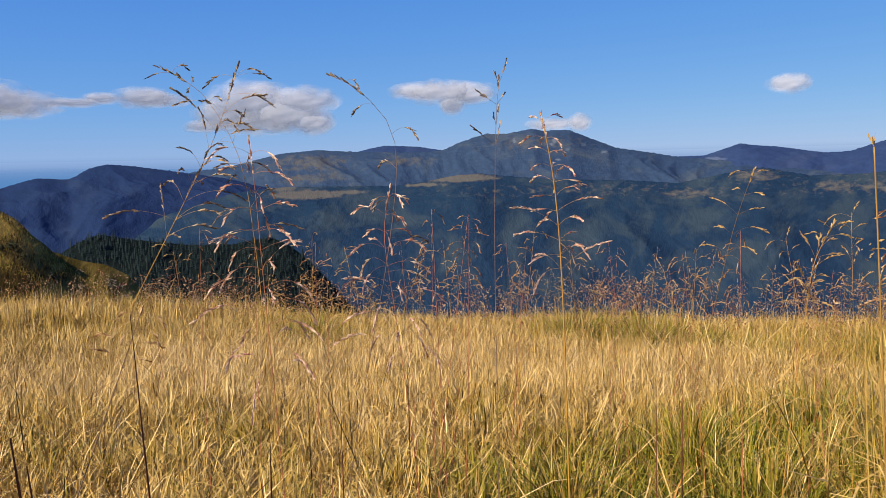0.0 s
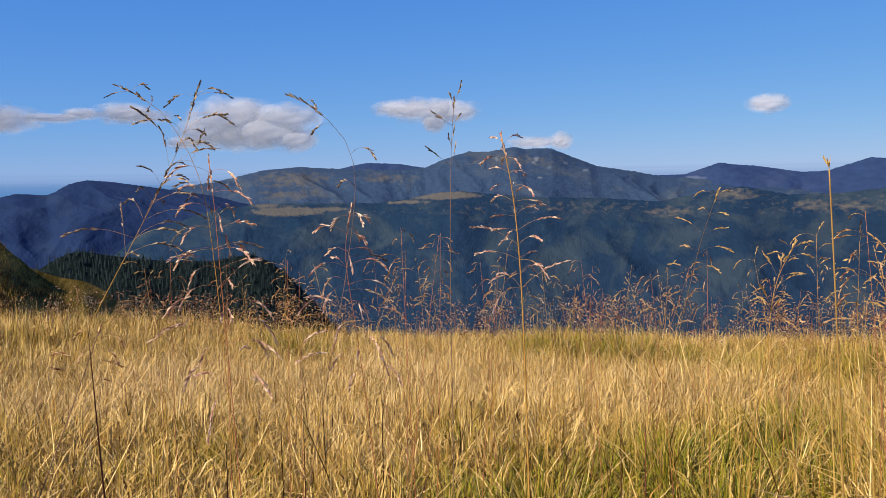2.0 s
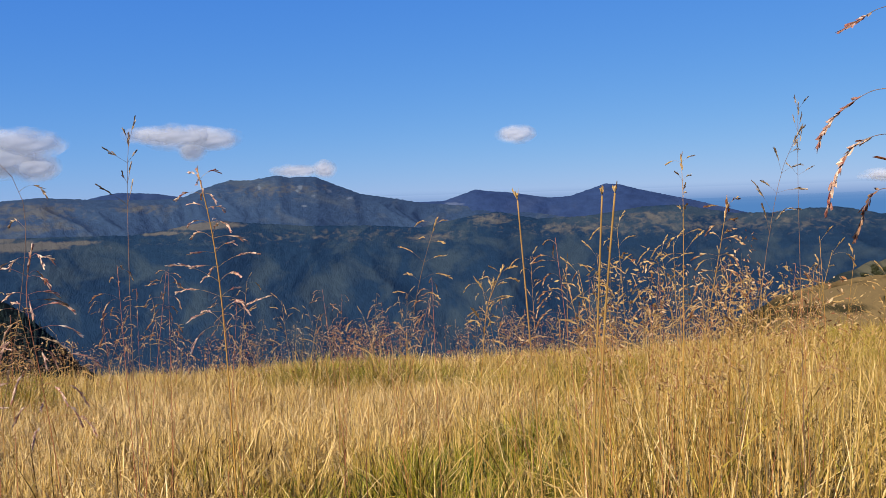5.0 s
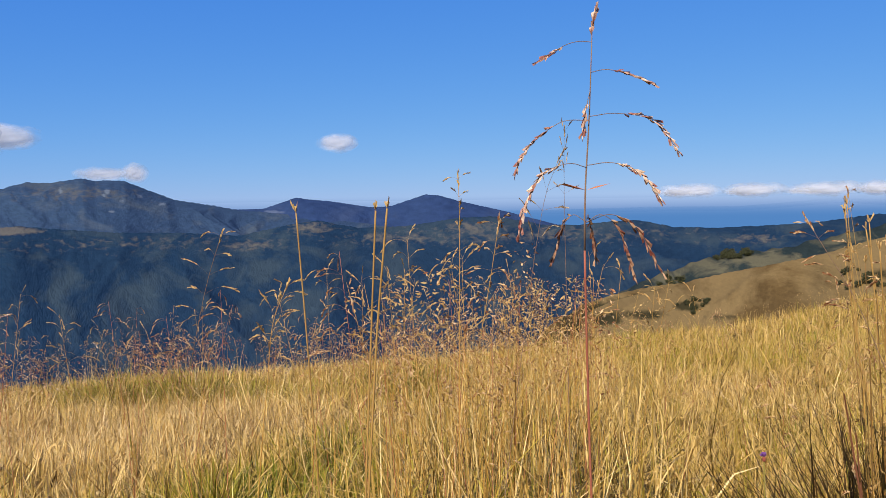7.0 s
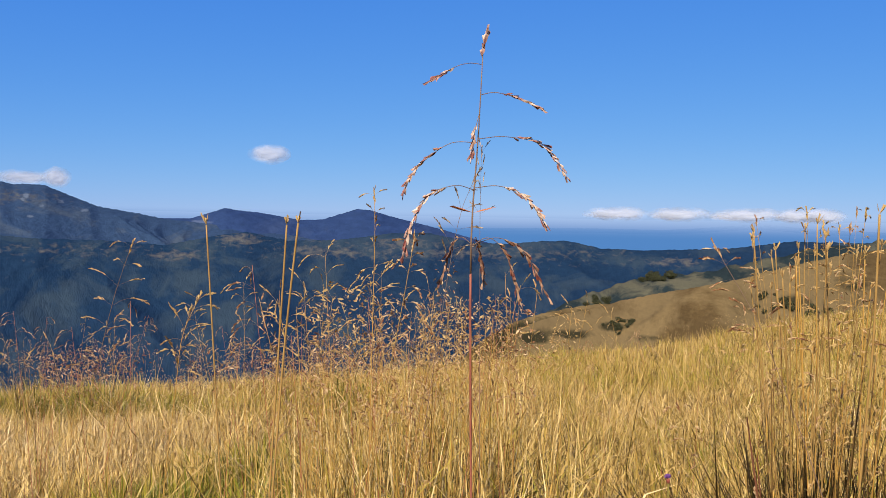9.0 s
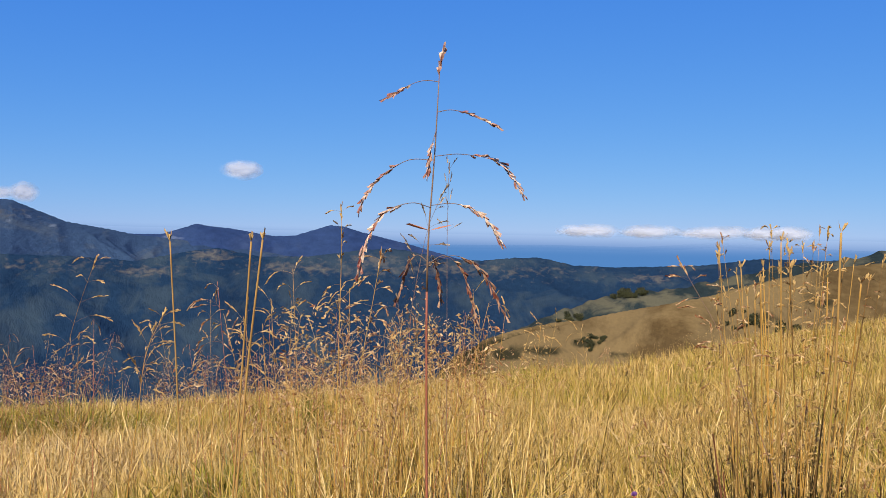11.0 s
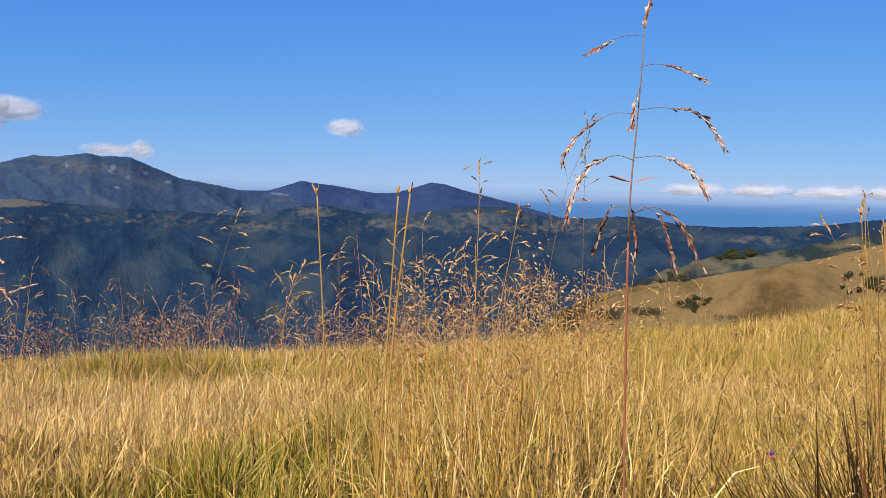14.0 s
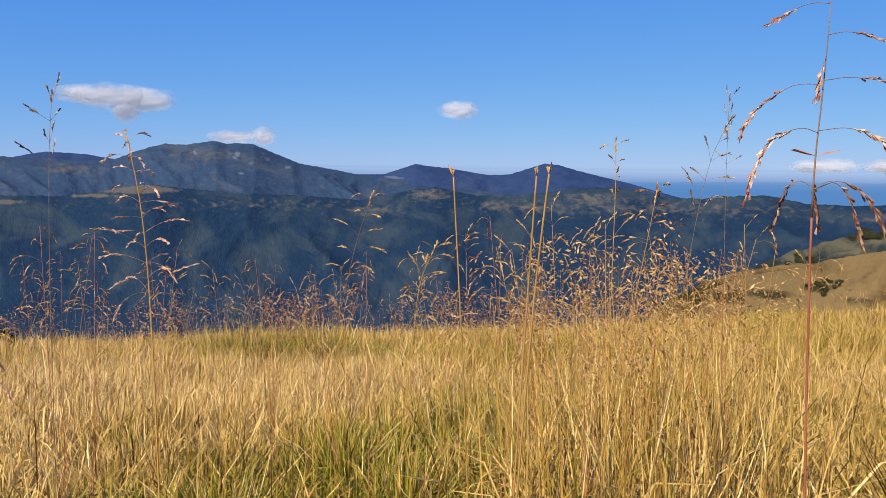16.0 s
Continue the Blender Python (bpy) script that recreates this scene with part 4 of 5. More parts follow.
def flower_stalk(points, label, seed, culm=CULM, husks=CHAFF, radius=0.0011, head=0.15, whorls=5, each=2, length=0.05, size=0.006, dense=2.2, droop=0.12, rise=0.5, plume=True, leaves=1, low_extra=0):
    """A tall grass stalk through the points (lowest first), with a loose flower head over its upper part. Parts: stem, leaves, each branch with its husks."""
    rng = random.Random(seed)
    p0, p1 = Vector(points[0]), Vector(points[1])
    slope = (p1 - p0) / max(p1.z - p0.z, 0.01)
    foot_xy = p0 - slope * (p0.z - ground_z(p0.x, p0.y)) * 0.6
    base = Vector((foot_xy.x, foot_xy.y, ground_z(foot_xy.x, foot_xy.y) - 0.01))
    thing = empty("grass_stalk", base)
    tall = p0.z - base.z
    bend = p0 - slope * tall * 0.45
    low = [base * (1 - t) ** 2 + bend * 2 * t * (1 - t) + p0 * t * t for t in (k / 10 for k in range(10))]
    path = [q - base for q in even(low + spline(points, 20), 46)]
    arc = sum((b - a).length for a, b in zip(path, path[1:]))
    head = head / arc
    bm = bmesh.new()
    tube(bm, path, radius, radius * 0.28 if whorls else radius * 0.8, 6)
    for k in (10, 20):
        bmesh.ops.create_icosphere(bm, subdivisions=1, radius=radius * 1.5, matrix=Matrix.Translation(path[k]))
    part("stem", bm, culm, thing)
    total = len(path) - 1
    for w in range(whorls):
        u = 1 - head + head * (w / max(whorls - 1, 1)) * 0.93
        k = min(int(u * total), total - 1)
        at = path[k].lerp(path[k + 1], u * total - k)
        up = (path[k + 1] - path[k]).normalized()
        turn = rng.uniform(0, 6.28)
        fade = 1.0 - 0.5 * w / max(whorls, 1)
        for b in range(each + (low_extra if w == 0 else 0)):
            ang = turn + b * 6.28 / each + rng.uniform(-0.5, 0.5)
            way = Vector((math.cos(ang), math.sin(ang), 0)) + up * rise * rng.uniform(0.3, 2.2)
            twig, husk = head_branch(rng, at, way, droop * rng.uniform(0.5, 1.5), length * fade * rng.uniform(0.55, 1.35), size, dense)
            branch = part("branch", twig, culm, thing)
            part("spray", husk, husks, branch)
    if plume and whorls:
        bm = bmesh.new()
        for i in range(9):
            u = 1 - head * 0.16 * (1 - i / 9)
            k = min(int(u * total), total - 1)
            at = path[k].lerp(path[k + 1], min(1.0, u * total - k))
            spikelet(bm, at, path[-1] - path[-3] + Vector((rng.uniform(-1, 1), rng.uniform(-1, 1), rng.uniform(-1, 1))) * 0.008, size * rng.uniform(0.9, 1.3), size * 0.3, rng)
        part("tip_spray", bm, husks, thing)
    if not whorls:
        bm = bmesh.new()
        for i in range(4):
            spikelet(bm, path[-1], path[-1] - path[-4] + Vector((rng.uniform(-1, 1), rng.uniform(-1, 1), rng.uniform(-0.4, 0.6))) * 0.03, rng.uniform(0.006, 0.016), 0.0022, rng)
        part("frayed_tip", bm, CHAFF, thing)
    for i in range(leaves):
        k = rng.randint(10, 22)
        bm = bmesh.new()
        ang, long = rng.uniform(0, 6.28), rng.uniform(0.10, 0.2)
        prev = None
        for j in range(6):
            t = j / 5
            c = path[k] + Vector((math.cos(ang), math.sin(ang), 0)) * long * t * 0.7 + Vector((0, 0, long * (0.9 * t - 0.8 * t * t)))
            w = Vector((-math.sin(ang), math.cos(ang), 0)) * 0.0016 * (1 - t * 0.95)
            row = (bm.verts.new(c - w), bm.verts.new(c + w + Vector((0, 0, 0.0004))))
            if prev:
                bm.faces.new((prev[0], prev[1], row[1], row[0]))
            prev = row
        part("leaf", bm, CULM, thing)
    return tagged(thing, label, "grass stalk", "tall grass stalks")


flower_stalk([(-0.274, 0.742, 0.640), (-0.232, 0.756, 0.722), (-0.202, 0.765, 0.785), (-0.182, 0.769, 0.843)],
             "tall leaning grass stalk with a wide dusky flower head", 11, CULM, DUSKY, 0.0008, 0.17, 10, 3, 0.055, 0.0062, 1.9, 0.16, 0.8)
flower_stalk([(-0.160, 0.735, 0.59), (-0.166, 0.735, 0.68), (-0.176, 0.733, 0.758), (-0.205, 0.727, 0.815), (-0.238, 0.718, 0.836)],
             "arching grass stalk with a one-sided dusky head", 30, CULM, DUSKY, 0.0007, 0.17, 9, 2, 0.036, 0.0058, 1.8, 0.16, 0.6)
flower_stalk([(-0.154, 0.734, 0.545), (-0.160, 0.733, 0.658), (-0.163, 0.732, 0.725), (-0.167, 0.731, 0.775)],
             "slender reddish grass stalk with drooping pink husks", 12, REDCULM, ROSY, 0.0009, 0.20, 12, 3, 0.055, 0.0066, 2.1, 0.24, 0.5)
flower_stalk([(-0.067, 0.697, 0.573), (-0.044, 0.699, 0.689), (-0.038, 0.699, 0.769), (-0.064, 0.697, 0.809), (-0.091, 0.694, 0.824)],
             "arching grass stalk with a nodding dark tip", 13, DARKCULM, DUSKY, 0.0006, 0.22, 8, 1, 0.04, 0.006, 2.2, 0.2, 0.4)
flower_stalk([(0.04, 0.639, 0.577), (0.04, 0.639, 0.684), (0.042, 0.639, 0.774), (0.045, 0.638, 0.812)],
             "upright thin dark grass stalk with short branches", 14, DARKCULM, DUSKY, 0.0006, 0.05, 4, 2, 0.02, 0.0045, 2.0, 0.0, 1.8)
flower_stalk([(0.119, 0.791, 0.432), (0.114, 0.792, 0.623), (0.107, 0.793, 0.726), (0.095, 0.794, 0.795)],
             "stout golden grass stalk with a tiered pinkish flower head", 15, CULM, ROSY, 0.0016, 0.15, 11, 3, 0.042, 0.0058, 2.2, 0.14, 0.5)
flower_stalk([(0.391, 1.24, 0.46), (0.406, 1.235, 0.53), (0.431, 1.227, 0.649), (0.455, 1.218, 0.731)],
             "leaning pale grass stalk with a loose pale flower head", 16, BROWNCULM, CHAFF, 0.0008, 0.13, 5, 2, 0.05, 0.007, 1.8, 0.15, 0.6)
flower_stalk([(0.452, 0.849, 0.567), (0.447, 0.851, 0.655), (0.441, 0.854, 0.757)], "bare broken golden grass stalk", 17, AMBER, CHAFF, 0.0010, whorls=0, leaves=2)
flower_stalk([(0.463, 0.705, 0.575), (0.468, 0.703, 0.651), (0.478, 0.699, 0.761)], "thick bare golden grass stalk broken at the top", 18, AMBER, CHAFF, 0.0012, whorls=0)
flower_stalk([(0.467, 0.725, 0.57), (0.471, 0.724, 0.648), (0.476, 0.721, 0.759)], "thick bare golden grass stalk beside its twin", 19, AMBER, CHAFF, 0.0011, whorls=0)
flower_stalk([(0.617, 0.763, 0.587), (0.63, 0.754, 0.674), (0.64, 0.747, 0.75)], "amber grass stalk with a rust-red flower head", 20, AMBER, RUSSET, 0.0012, 0.13, 8, 3, 0.036, 0.0075, 2.2, 0.2, 0.5)


def nodding_stalk():
    """The red-stemmed stalk close by: bare upper stem, arching branches with a spindle of husks on each. Sizes in centimetres across and up from the head's middle."""
    rng = random.Random(21)
    middle, across, away = Vector((0.342, 0.235, 0.753)), Vector((0.813, -0.582, 0)), Vector((0.582, 0.813, 0))
    foot = middle + across * 0.012
    foot.z = ground_z(foot.x, foot.y) - 0.01
    thing = empty("grass_stalk", foot)

    def at(u, v, depth=0.0):
        u += 0.07 * max(v, 0.0)          # a light wind leans the head
        return middle + across * u * 0.01 + Vector((0, 0, v * 0.01)) + away * depth * 0.01 - foot

    stem = even(spline([Vector((0, 0, 0)), at(0.5, -22), at(0.18, -7.7), at(0.05, 0), at(-0.05, 4.3), at(-0.16, 7.6)], 60), 60)
    bm = bmesh.new()
    tube(bm, stem[:54], 0.0009, 0.00045, 7)
    part("stem", bm, CRIMSON, thing)
    bm = bmesh.new()
    tube(bm, stem[53:], 0.00042, 0.0002, 6)
    part("upper_stem", bm, DARKCULM, thing, "thin dark upper stem")

    def spray(points, bare, husks, size, mat):
        path = even(spline(points, 24), 24)
        twig, bm = bmesh.new(), bmesh.new()
        tube(twig, path, 0.00016, 0.00009, 4)
        for i in range(husks):
            u = (bare + (0.97 - bare) * i / (husks - 1)) * 23
            k = min(int(u), 22)
            way = (path[k + 1] - path[k]).normalized() + Vector((rng.uniform(-1, 1), rng.uniform(-1, 1), rng.uniform(-1, 1))) * 0.32
            full = 0.6 + 0.5 * math.sin(math.pi * (0.15 + 0.7 * i / husks))
            spikelet(bm, path[k].lerp(path[k + 1], u - k) + Vector((rng.gauss(0, 1), rng.gauss(0, 1), rng.gauss(0, 1))) * 0.00022, way, size * full * rng.uniform(0.8, 1.25), size * rng.uniform(0.20, 0.34), rng)
        part("spray", bm, mat, part("branch", twig, DARKCULM, thing))

    spray([at(-0.16, 7.5), at(-0.15, 8.0), at(-0.08, 8.5)], 0.05, 14, 0.0042, HEROHUSK)
    spray([at(-0.15, 7.3), at(-0.7, 7.4, 0.3), at(-1.3, 7.25, 0.5), at(-2.3, 6.65, 0.6)], 0.5, 16, 0.0036, HEROHUSK)
    spray([at(-0.11, 6.1), at(0.5, 6.15, -0.3), at(1.4, 5.9, -0.5), at(2.35, 5.5, -0.5)], 0.36, 20, 0.0036, HEROHUSK)
    spray([at(-0.08, 5.4), at(-0.2, 4.7, -0.2), at(-0.3, 3.6, -0.2)], 0.3, 18, 0.0036, HEROHUSK)
    spray([at(-0.05, 4.35), at(1.1, 4.5, 0.5), at(2.6, 4.2, 0.9), at(3.8, 2.85, 1.0)], 0.34, 28, 0.0038, HEROHUSK)
    spray([at(-0.05, 4.2), at(-1.2, 4.15, 0.2), at(-2.4, 3.2, 0.4), at(-2.95, 2.1, 0.4)], 0.36, 24, 0.0036, HEROHUSK)
    spray([at(0.0, 2.4), at(0.95, 2.45, -0.6), at(2.0, 2.0, -1.0), at(2.9, 0.85, -1.1)], 0.34, 28, 0.0040, ROSY)
    spray([at(0.0, 2.3), at(-0.8, 2.45, -0.6), at(-1.8, 2.0, -1.0), at(-2.4, 0.8, -1.2), at(-2.6, -0.5, -1.2)], 0.28, 34, 0.0042, ROSY)
    for across_by, drop, depth in ((2.1, 2.2, 0.5), (3.3, 2.1, 1.2), (-1.2, 1.6, 1.5), (0.6, 1.6, 1.8)):
        spray([at(0.12, 0.1), at(across_by * 0.35, 0.4, depth * 0.5), at(across_by * 0.7, -0.25, depth), at(across_by, -drop, depth)], 0.3, 22, 0.0040, WINE)
    bm = bmesh.new()
    for turn in (0.4, 2.7):
        spikelet(bm, at(0.02, 1.4), across * math.cos(turn) + Vector((0, 0, 0.25)), 0.010, 0.0012, rng)
    part("sheath", bm, REDCULM, thing)
    tagged(thing, "tall red-stemmed grass stalk with arching husk-laden branches", "grass stalk", "tall grass stalks")


nodding_stalk()
flower_stalk([(0.715, 0.725, 0.684), (0.714, 0.726, 0.761), (0.714, 0.726, 0.826), (0.714, 0.725, 0.850)],
             "thin grass stalk with a few dark husks", 22, DARKCULM, DUSKY, 0.0007, 0.075, 4, 2, 0.022, 0.005, 2.0, 0.0, 1.5)
flower_stalk([(0.613, 0.791, 0.656), (0.614, 0.791, 0.727), (0.614, 0.791, 0.759), (0.613, 0.792, 0.801)],
             "pale dry grass stalk with a narrow flower head", 23, CULM, CHAFF, 0.0010, 0.11, 6, 2, 0.03, 0.006, 2.2, 0.15, 0.7)
flower_stalk([(1.111, 0.491, 0.529), (1.114, 0.486, 0.637), (1.115, 0.484, 0.783)], "tall bare straw stalk in the tuft", 24, AMBER, CHAFF, 0.0017, whorls=0)
flower_stalk([(1.07, 0.561, 0.547), (1.049, 0.592, 0.642), (1.026, 0.623, 0.711), (1.014, 0.639, 0.745)],
             "leaning grass stalk with clustered rust-red husks", 25, DARKCULM, RUSSET, 0.0011, 0.14, 7, 2, 0.035, 0.008, 2.8, 0.12, 0.5)
flower_stalk([(-0.047, 0.799, 0.603), (-0.056, 0.798, 0.68), (-0.049, 0.798, 0.729)],
             "short reddish grass stalk with dense drooping husks", 26, REDCULM, ROSY, 0.0009, 0.16, 10, 3, 0.055, 0.0064, 2.2, 0.24, 0.4)
flower_stalk([(0.482, 1.099, 0.528), (0.49, 1.095, 0.605), (0.511, 1.086, 0.661)],
             "pale grass stalk with a feathery flower head", 27, CULM, CHAFF, 0.0012, 0.11, 8, 3, 0.04, 0.007, 2.2, 0.12, 0.8)
flower_stalk([(-0.333, 0.727, 0.462), (-0.303, 0.741, 0.546), (-0.276, 0.751, 0.622)],
             "leaning brown grass stalk with a spent head", 28, DARKCULM, RUSSET, 0.0013, 0.05, 4, 2, 0.03, 0.007, 2.4, 0.2, 0.4)
flower_stalk([(0.632, 0.698, 0.59), (0.645, 0.688, 0.71), (0.656, 0.68, 0.78), (0.67, 0.669, 0.821)],
             "thin bending grass stalk with sparse dark husks", 29, DARKCULM, DUSKY, 0.0007, 0.11, 6, 2, 0.03, 0.006, 2.0, 0.05, 1.0)


def small_stalk(seed, tall, culm, husks, label, whorls=6, each=3, length=0.06, size=0.0085, droop=0.15, rise=0.6, dense=1.5):
    """A stalk of the crowd: stem and flower head."""
    rng = random.Random(seed)
    thing = empty("flowering_grass", (0, 0, -50))
    lean = rng.uniform(0.02, 0.10)
    ang = rng.uniform(0, 6.28)
    tip = Vector((math.cos(ang) * lean, math.sin(ang) * lean, tall))
    path = spline([(0, 0, 0), tip * 0.5 - Vector((tip.x, tip.y, 0)) * 0.25, tip], 14)
    bm = bmesh.new()
    tube(bm, path, 0.0010, 0.00022, 4)
    part("stem", bm, culm, thing)
    head = bmesh.new()
    for w in range(whorls):
        u = 0.82 + 0.17 * w / (whorls - 1)
        k = min(int(u * 13), 12)
        at = path[k].lerp(path[k + 1], u * 13 - k)
        for b in range(each):
            a = rng.uniform(0, 6.28)
            way = Vector((math.cos(a), math.sin(a), rise * rng.uniform(0.2, 3.0)))
            twig, husk = head_branch(rng, at, way, droop * rng.uniform(0.3, 2.0), length * (1 - 0.07 * w) * rng.uniform(0.3, 1.6), size, dense)
            for b2 in (twig, husk):
                me = bpy.data.meshes.new("joined")
                b2.to_mesh(me)
                head.from_mesh(me)
                b2.free()
                bpy.data.meshes.remove(me)
    part("flower_head", head, husks, thing)
    return tagged(thing, label, "grass stalk", "flowering grasses on the meadow")


def crowd_kinds():
    return [small_stalk(101, 0.74, CULM, CHAFF, "slim straw grass stalk with a feathery pale head", 6, 2, 0.045, 0.007),
            small_stalk(102, 0.76, REDCULM, RUSSET, "reddish grass stalk with a drooping russet head", 7, 2, 0.042, 0.0065, 0.22, 0.5, 1.8),
            small_stalk(103, 0.68, CULM, CHAFF, "golden grass stalk with a spreading pale head", 6, 2, 0.05, 0.006),
            small_stalk(104, 0.80, CULM, RUSSET, "golden grass stalk with a narrow russet head", 7, 2, 0.026, 0.0065, 0.1, 1.0),
            small_stalk(105, 0.73, CULM, CHAFF, "pale dry grass stalk with a nodding airy head", 7, 2, 0.038, 0.0055, 0.25, 0.7),
            small_stalk(106, 0.68, REDCULM, RUSSET, "bushy wine-red flowering grass", 8, 4, 0.045, 0.006, 0.25, 0.5, 2.0),
            small_stalk(107, 0.76, CULM, CHAFF, "dry golden grass stalk with a thin broken head", 3, 1, 0.02, 0.007, 0.1, 0.9)]


TALL = (0.74, 0.76, 0.68, 0.80, 0.73, 0.68, 0.76)


def build_crowd():
    rng = random.Random(77)
    kinds = crowd_kinds()

    def put(kind, az, r, low, high, lean=6, copy=True):
        ob = copy_thing(kinds[kind], Matrix.Identity(4)) if copy else kinds[kind]
        x, y = r * math.sin(radians(az)), r * math.cos(radians(az))
        size = (0.75 - 0.088 * r) * rng.uniform(low, high) / (0.82 * TALL[kind])
        ob.matrix_basis = pose(x, y, ground_z(x, y) - 0.01, rng.uniform(-lean, lean), rng.uniform(-lean, lean), rng.uniform(0, 360)) @ Matrix.Scale(size, 4)

    # along the brow
    for _ in range(150):
        put(rng.choice((0, 1, 1, 2, 3, 4, 5)), min(max(rng.gauss(15, 20), -34), 60), rng.uniform(1.9, 4.8), 0.80, 1.06, 9)
    # the stand of golden stalks that the camera comes to
    for _ in range(150):
        put(rng.choice((0, 0, 1, 3, 3, 4, 6, 6, 6)), rng.gauss(37.5, 4.5), rng.uniform(1.1, 2.1), 0.80, 1.05, 8)
    # culms that the wind has laid over
    for _ in range(26):
        put(rng.choice((4, 6, 6)), rng.uniform(-12, 44), rng.uniform(1.3, 2.6), 0.7, 0.95, 26)
    # russet stalks ahead
    for _ in range(14):
        put(rng.choice((0, 1, 1, 5)), rng.uniform(-20, 24), rng.uniform(1.2, 2.2), 0.92, 1.06, 6)
    for k in range(len(kinds)):
        put(k, rng.uniform(-20, 50), 3.2, 1.0, 1.0, 4, False)


build_crowd()


# ---- the tuft ----
def build_tuft():
    """A tall sedge-like tuft with dark withered leaves at its foot."""
    rng = random.Random(31)
    for i in range(130):
        a, d = rng.uniform(0, 6.28), 0.062 * rng.uniform(0.0, 1.0) ** 0.7
        bx, by = 1.21 + d * math.cos(a), 0.60 + d * math.sin(a)
        z0 = ground_z(bx, by)
        top = z0 + rng.choice((rng.uniform(0.36, 0.6), rng.uniform(0.55, 0.84)))
        out = rng.uniform(0.3, 1.6)
        lx, ly = bx + d * math.cos(a) * out + rng.gauss(0, 0.036), by + d * math.sin(a) * out + rng.gauss(0, 0.036)
        flower_stalk([(bx, by, z0 + 0.12), (bx * 0.65 + lx * 0.35 + rng.gauss(0, 0.008), by * 0.65 + ly * 0.35, z0 + 0.55 * (top - z0)), (lx, ly, top)],
                     "golden upright stalk in a dense grass tuft", 300 + i, (AMBER, CULM, CULM, AMBER, BROWNCULM)[i % 5], RUSSET if i % 3 == 0 else CHAFF, rng.uniform(0.0006, 0.0011),
                     0.09, 4 if i % 2 else 0, 2, 0.025, 0.007, 2.2, 0.15, 0.7, leaves=1 if i % 3 == 0 else 0)
    g = np.random.default_rng(9)
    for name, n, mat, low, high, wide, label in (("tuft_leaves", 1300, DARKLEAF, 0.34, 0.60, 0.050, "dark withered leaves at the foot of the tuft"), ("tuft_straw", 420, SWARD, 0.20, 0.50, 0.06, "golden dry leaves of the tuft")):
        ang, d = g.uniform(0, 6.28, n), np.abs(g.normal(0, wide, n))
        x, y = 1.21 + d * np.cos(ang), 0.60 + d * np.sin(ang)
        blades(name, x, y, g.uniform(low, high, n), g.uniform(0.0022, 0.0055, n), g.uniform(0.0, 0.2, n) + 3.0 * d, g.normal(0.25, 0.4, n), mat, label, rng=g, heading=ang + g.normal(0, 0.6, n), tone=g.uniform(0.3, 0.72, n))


build_tuft()


# ---- withered blades ----
def withered_blade(foot, tip, wide, bow, label):
    """One broad dry leaf from the ground to its tip."""
    bm = bmesh.new()
    a, b = Vector((foot[0], foot[1], ground_z(*foot) - 0.01)), Vector(tip)
    side = (b - a).cross(Vector((0, 1, 0))).normalized()
    prev = None
    for k in range(12):
        t = k / 11
        c = a.lerp(b, t) + side * bow * math.sin(math.pi * t)
        w = side * wide * (1 - t) ** 0.6 * 0.5
        row = (bm.verts.new(c - w), bm.verts.new(c + Vector((0, -wide * 0.3, 0))), bm.verts.new(c + w))
        if prev:
            for p in (0, 1):
                bm.faces.new((prev[p], prev[p + 1], row[p + 1], row[p]))
        prev = row
    me = bpy.data.meshes.new("withered_leaf")
    bm.to_mesh(me)
    bm.free()
    me.materials.append(WITHERED)
    return tagged(new("withered_leaf", me), label, "leaf", "withered leaves in the straw")


withered_blade((-0.145, 0.70), (-0.149, 0.684, 0.535), 0.006, 0.006, "dark red withered leaf standing in the straw")
withered_blade((-0.135, 0.70), (-0.160, 0.684, 0.50), 0.005, -0.008, "dark red withered leaf bent in the straw")
withered_blade((-0.30, 0.70), (-0.355, 0.661, 0.535), 0.009, 0.01, "broad brown withered leaf")
withered_blade((-0.33, 0.66), (-0.345, 0.664, 0.51), 0.008, -0.01, "broad brown withered leaf")
withered_blade((-0.105, 0.90), (-0.116, 0.893, 0.51), 0.004, 0.004, "thin dark withered leaf")
withered_blade((0.288, 0.96), (0.279, 0.96, 0.482), 0.005, 0.003, "thin dark withered leaf")
withered_blade((0.270, 1.0), (0.262, 1.013, 0.478), 0.004, 0.003, "thin dark withered leaf")
withered_blade((1.12, 0.50), (1.041, 0.603, 0.53), 0.007, 0.02, "dark withered leaf bending out of the tuft")
withered_blade((1.15, 0.55), (1.06, 0.60, 0.48), 0.006, 0.02, "dark withered leaf bending out of the tuft")
withered_blade((-0.24, 0.78), (-0.285, 0.748, 0.62), 0.005, 0.01, "brown withered leaf leaning in the straw")


